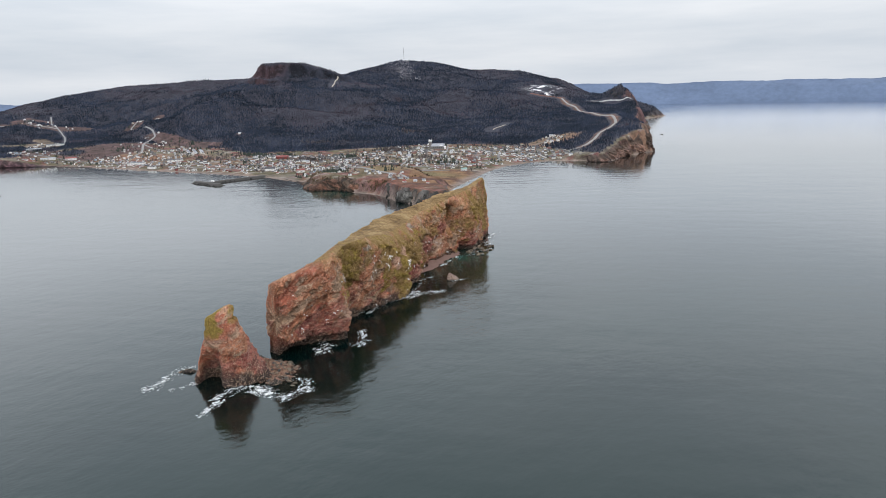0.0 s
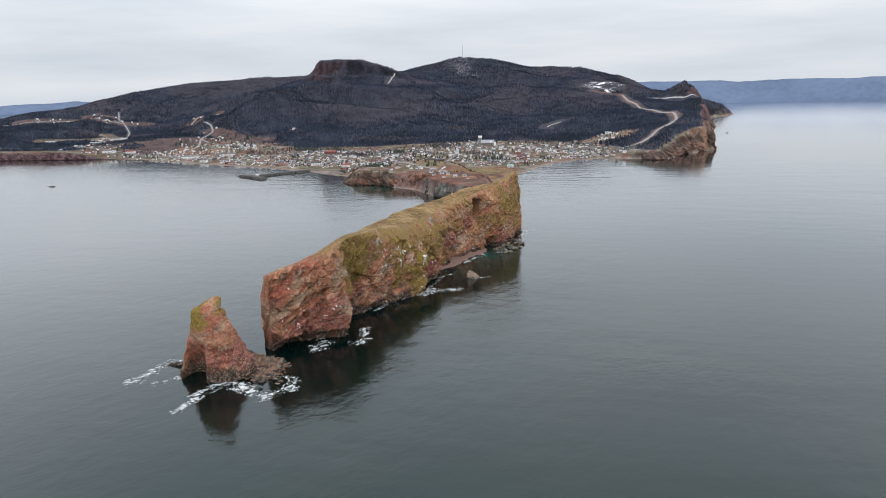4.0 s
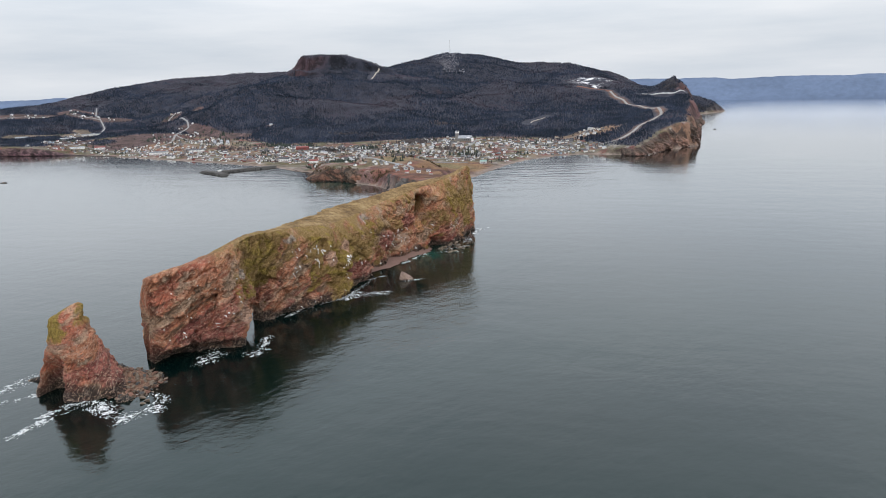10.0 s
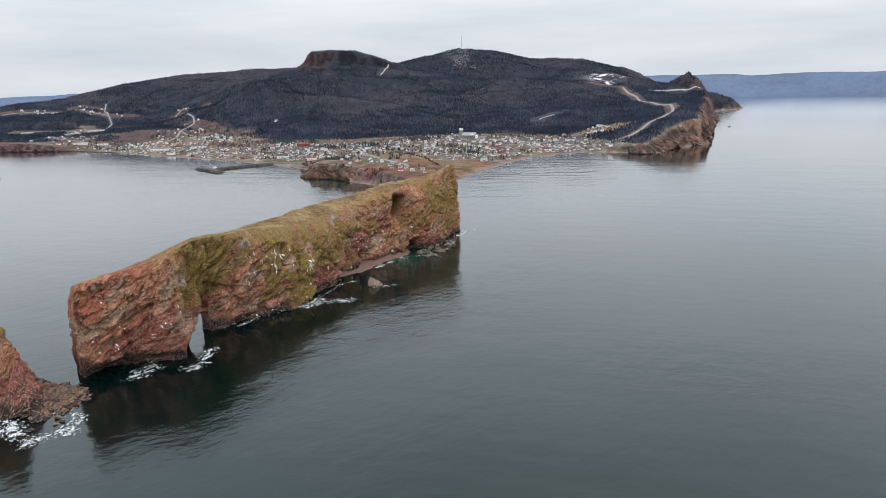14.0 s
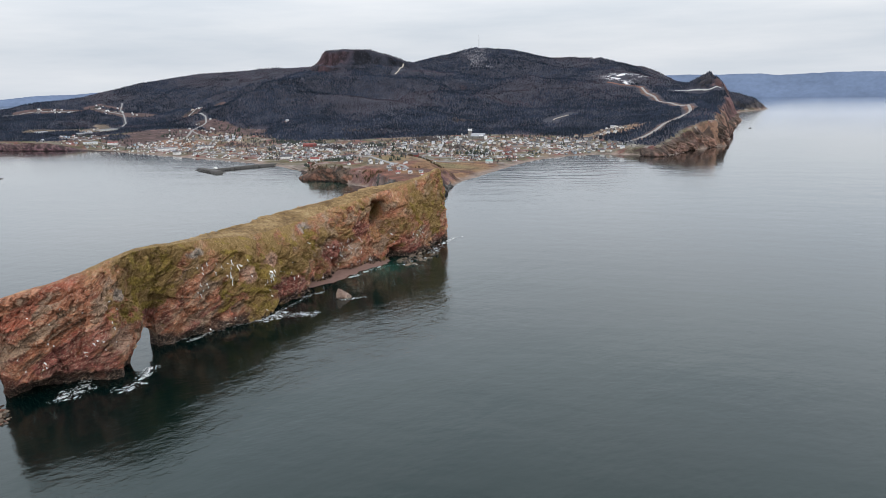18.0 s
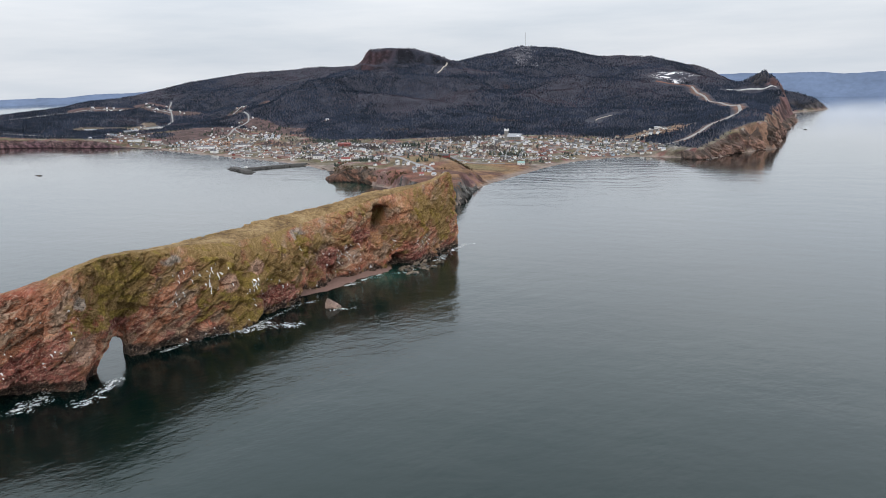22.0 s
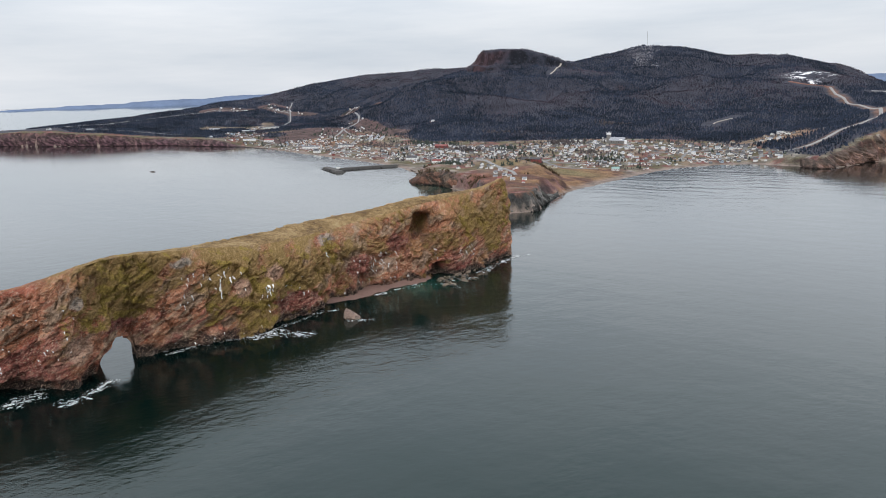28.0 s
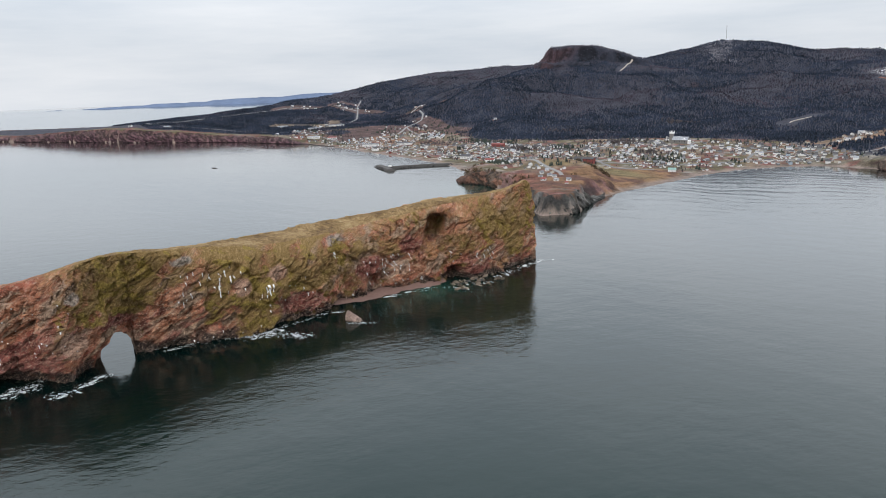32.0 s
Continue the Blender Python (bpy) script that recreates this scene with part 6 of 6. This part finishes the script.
for key, v in (("From Min", 0.40), ("From Max", 0.56), ("To Min", 0.12), ("To Max", 1.0)):
    lace_map.inputs[key].default_value = v
link(FOAM, noise_node(FOAM, 1.1, 6, 0.75), lace_map.inputs["Value"])
link(FOAM, lace_map.outputs[0], shader_of(FOAM)["Alpha"])


def surf(name, x0, y0, x1, y1, wide, amount, seed, cell=0.55, lace=3.4, label="white lacy surf foam on dark water"):
    """Foam between two points: a net of froth, dense in the middle and torn at the rim."""
    ln = math.hypot(x1 - x0, y1 - y0)
    ux, uy = (x1 - x0) / ln, (y1 - y0) / ln
    a, b = np.arange(-wide, ln + wide, cell), np.arange(-wide, wide, cell)
    s, t = np.meshgrid(a, b)
    x, y = x0 + ux * s - uy * t, y0 + uy * s + ux * t
    d = np.hypot(np.maximum(np.maximum(-s, s - ln), 0), t) / wide
    d = d + 0.35 * fbm(x / 9, y / 9, 0, 3, seed)
    warp = 1.6 * fbm(x / 5, y / 5, 0, 3, seed + 5)
    along, over = s / (lace * 1.5), t / (lace * 0.85)
    net = 1 - np.abs(vnoise(along + warp, over - warp, 0, seed + 1)) * 6.5
    net = np.maximum(net, 1 - np.abs(vnoise(2.1 * along - warp, 2.1 * over + warp, 0, seed + 2)) * 6.0)
    net = np.maximum(net, 0.9 - np.abs(vnoise(4.3 * along - warp, 4.3 * over + warp, 0, seed + 7)) * 5.0)
    fill = fbm(x / 6, y / 6, 0, 3, seed + 3) + 0.7 * fbm(x / 1.1, y / 1.1, 0, 3, seed + 4)
    core = np.clip(1 - d, 0, 1) * amount
    on = (net > 0.62 - 0.9 * core) & (fill > -0.28 - 0.5 * core) | (fill + 0.8 * core > 0.95)
    on &= d < 1.0
    z = 0.10 + 0.25 * np.clip(1 - d, 0, 1) * (0.6 + 0.4 * fbm(x / 2, y / 2, 0, 2, seed + 6))
    f = grid_faces(*x.shape)
    f = f[on.ravel()[f].all(1)]
    if len(f) == 0:
        return None
    used, back = np.unique(f, return_inverse=True)
    v = np.stack([x, y, z], -1).reshape(-1, 3)[used]
    return tagged(new(name, mesh_from(name, v, back.reshape(-1, 4), FOAM)), label, "foam", kind="stuff")


SURF = [
    (-39, -514, -43, -476, 5, 0.75), (-24, -508, -18, -494, 3, 0.5), (20, -526, 17, -510, 3.5, 1.1), (12, -505, 14, -484, 5, 0.75), (14, -484, 32, -486, 5.5, 0.85),
    (30, -486, 51, -489, 5.5, 0.75), (51, -487, 59, -473, 4.5, 0.75), (59, -473, 50, -462, 4.5, 0.6), (48, -460, 34, -464, 3, 0.4), (29, -419, 22, -401, 4.5, 0.8),
    (34, -416, 30, -402, 4, 0.5), (46, -394, 50, -386, 4.5, 0.6), (51, -393, 36, -368, 3.5, 0.75), (7, -341, 12, -326, 1.5, 0.45), (18, -329, 15, -309, 2, 0.45),
    (15, -307, 20, -290, 2, 0.5), (21, -290, 28, -273, 2.5, 0.5), (30, -282, 29, -266, 3.5, 0.55), (28, -268, 22, -250, 2.5, 0.5), (22, -250, 20, -226, 2.2, 0.45),
    (15, -224, 20, -206, 2, 0.4), (29, -264, 47, -250, 6, 0.65), (27, -276, 36, -262, 4, 0.6), (45, -214, 56, -201, 2.5, 0.7), (11, -166, 10, -128, 2.6, 0.85), (15, -150, 17, -126, 2.2, 0.5), (10, -128, 19, -112, 2, 0.5),
    (19, -116, 34, -106, 3, 0.5), (40, -108, 50, -98, 3, 0.5), (22, -100, 30, -84, 3, 0.45), (23, -62, 13, -30, 4.5, 0.9), (13, -30, 6, -2, 4.5, 0.95), (4, 0, 13, 10, 3, 0.7), (12, -126, 24, -106, 2.5, 0.7), (26, -92, 34, -70, 3, 0.6), (-14, 796, -2, 812, 6, 0.8),
    (-178, 275, -197, 330, 2, 0.5), (-200, 345, -213, 450, 2, 0.5), (-214, 470, -219, 560, 2, 0.5), (-219, 590, -205, 690, 2, 0.5),
    (-195, 712, -150, 775, 2, 0.5), (30, 1060, 44, 1075, 4, 0.7),
]
for k, (x0, y0, x1, y1, wide, amount) in enumerate(SURF):
    surf("surf", x0, y0, x1, y1, wide * 1.35, amount, 400 + 11 * k, 0.2 if y0 < -200 else 0.45 if y0 < 200 else 0.7, 3.0)


def droppings():
    """White streaks below the ledges where sea birds sit."""
    me = ROCK_OBJECT.data
    co = np.empty(len(me.vertices) * 3, np.float32)
    me.vertices.foreach_get("co", co)
    idx = np.empty(len(me.loops), np.int32)
    me.loops.foreach_get("vertex_index", idx)
    tree = BVHTree.FromPolygons([Vector(c) for c in co.reshape(-1, 3).tolist()], idx.reshape(-1, 4).tolist())
    lime = worn("bird_lime", (0.74, 0.73, 0.70), 0.85, 0.15, 0.8)
    r = random.Random(31)
    spots = [(-291, 41, 7, 1.3), (-292, 36, 8, 1.1), (-286, 44, 4, 1.0), (-283, 40, 5, 0.9), (-297, 44, 3, 0.9), (-301, 46, 3, 0.8), (-306, 47, 2.5, 0.8),
             (-260, 31, 7, 1.2), (-257, 31, 5, 1.0), (-262, 30, 4, 0.9), (-266, 27, 3, 0.8), (-201, 40, 5, 1.3), (-198, 39, 4, 1.0), (-204, 40, 3, 0.9)]
    for n, y0, y1, z0, z1, l0, l1 in ((22, -318, -275, 28, 46, 1.0, 3.2), (18, -270, -215, 12, 30, 1.0, 2.8), (34, -176, -128, 14, 31, 1.4, 5.0),
                                      (26, -104, -55, 10, 24, 1.2, 3.8), (14, -190, -120, 4, 9, 0.8, 2.2), (30, -430, -375, 12, 46, 0.6, 1.6), (8, -330, -230, 2, 6, 0.8, 1.6)):
        spots += [(r.uniform(y0, y1), r.uniform(z0, z1), r.uniform(l0, l1), r.uniform(0.35, 0.8)) for _ in range(n)]
    for y, z, ln, w in spots:
        bm = bmesh.new()
        rows, lean = max(3, int(ln / 0.8) + 1), r.uniform(-0.15, 0.15)
        grid = []
        for i in range(rows + 1):
            t = i / rows
            half = 0.62 * w * (1 - 0.6 * t) * r.uniform(0.7, 1.2)
            row = []
            for k in (-1, 0, 1):
                hit, nrm, _, _ = tree.ray_cast(Vector((90, y + k * half + lean * t * ln, z - t * ln)), Vector((-1, 0, 0)))
                if hit is not None:
                    row.append(bm.verts.new(hit + nrm * 0.05 + Vector((0.14, 0, 0.0))))
            grid.append(row)
        for a, b in zip(grid, grid[1:]):
            if len(a) == 3 and len(b) == 3:
                for k in (0, 1):
                    if (a[k].co - b[k].co).length < 3.5:
                        bm.faces.new((a[k], a[k + 1], b[k + 1], b[k]))
        if bm.faces:
            part("lime_streak", bm, lime, ROCK_OBJECT)
        else:
            bm.free()


droppings()
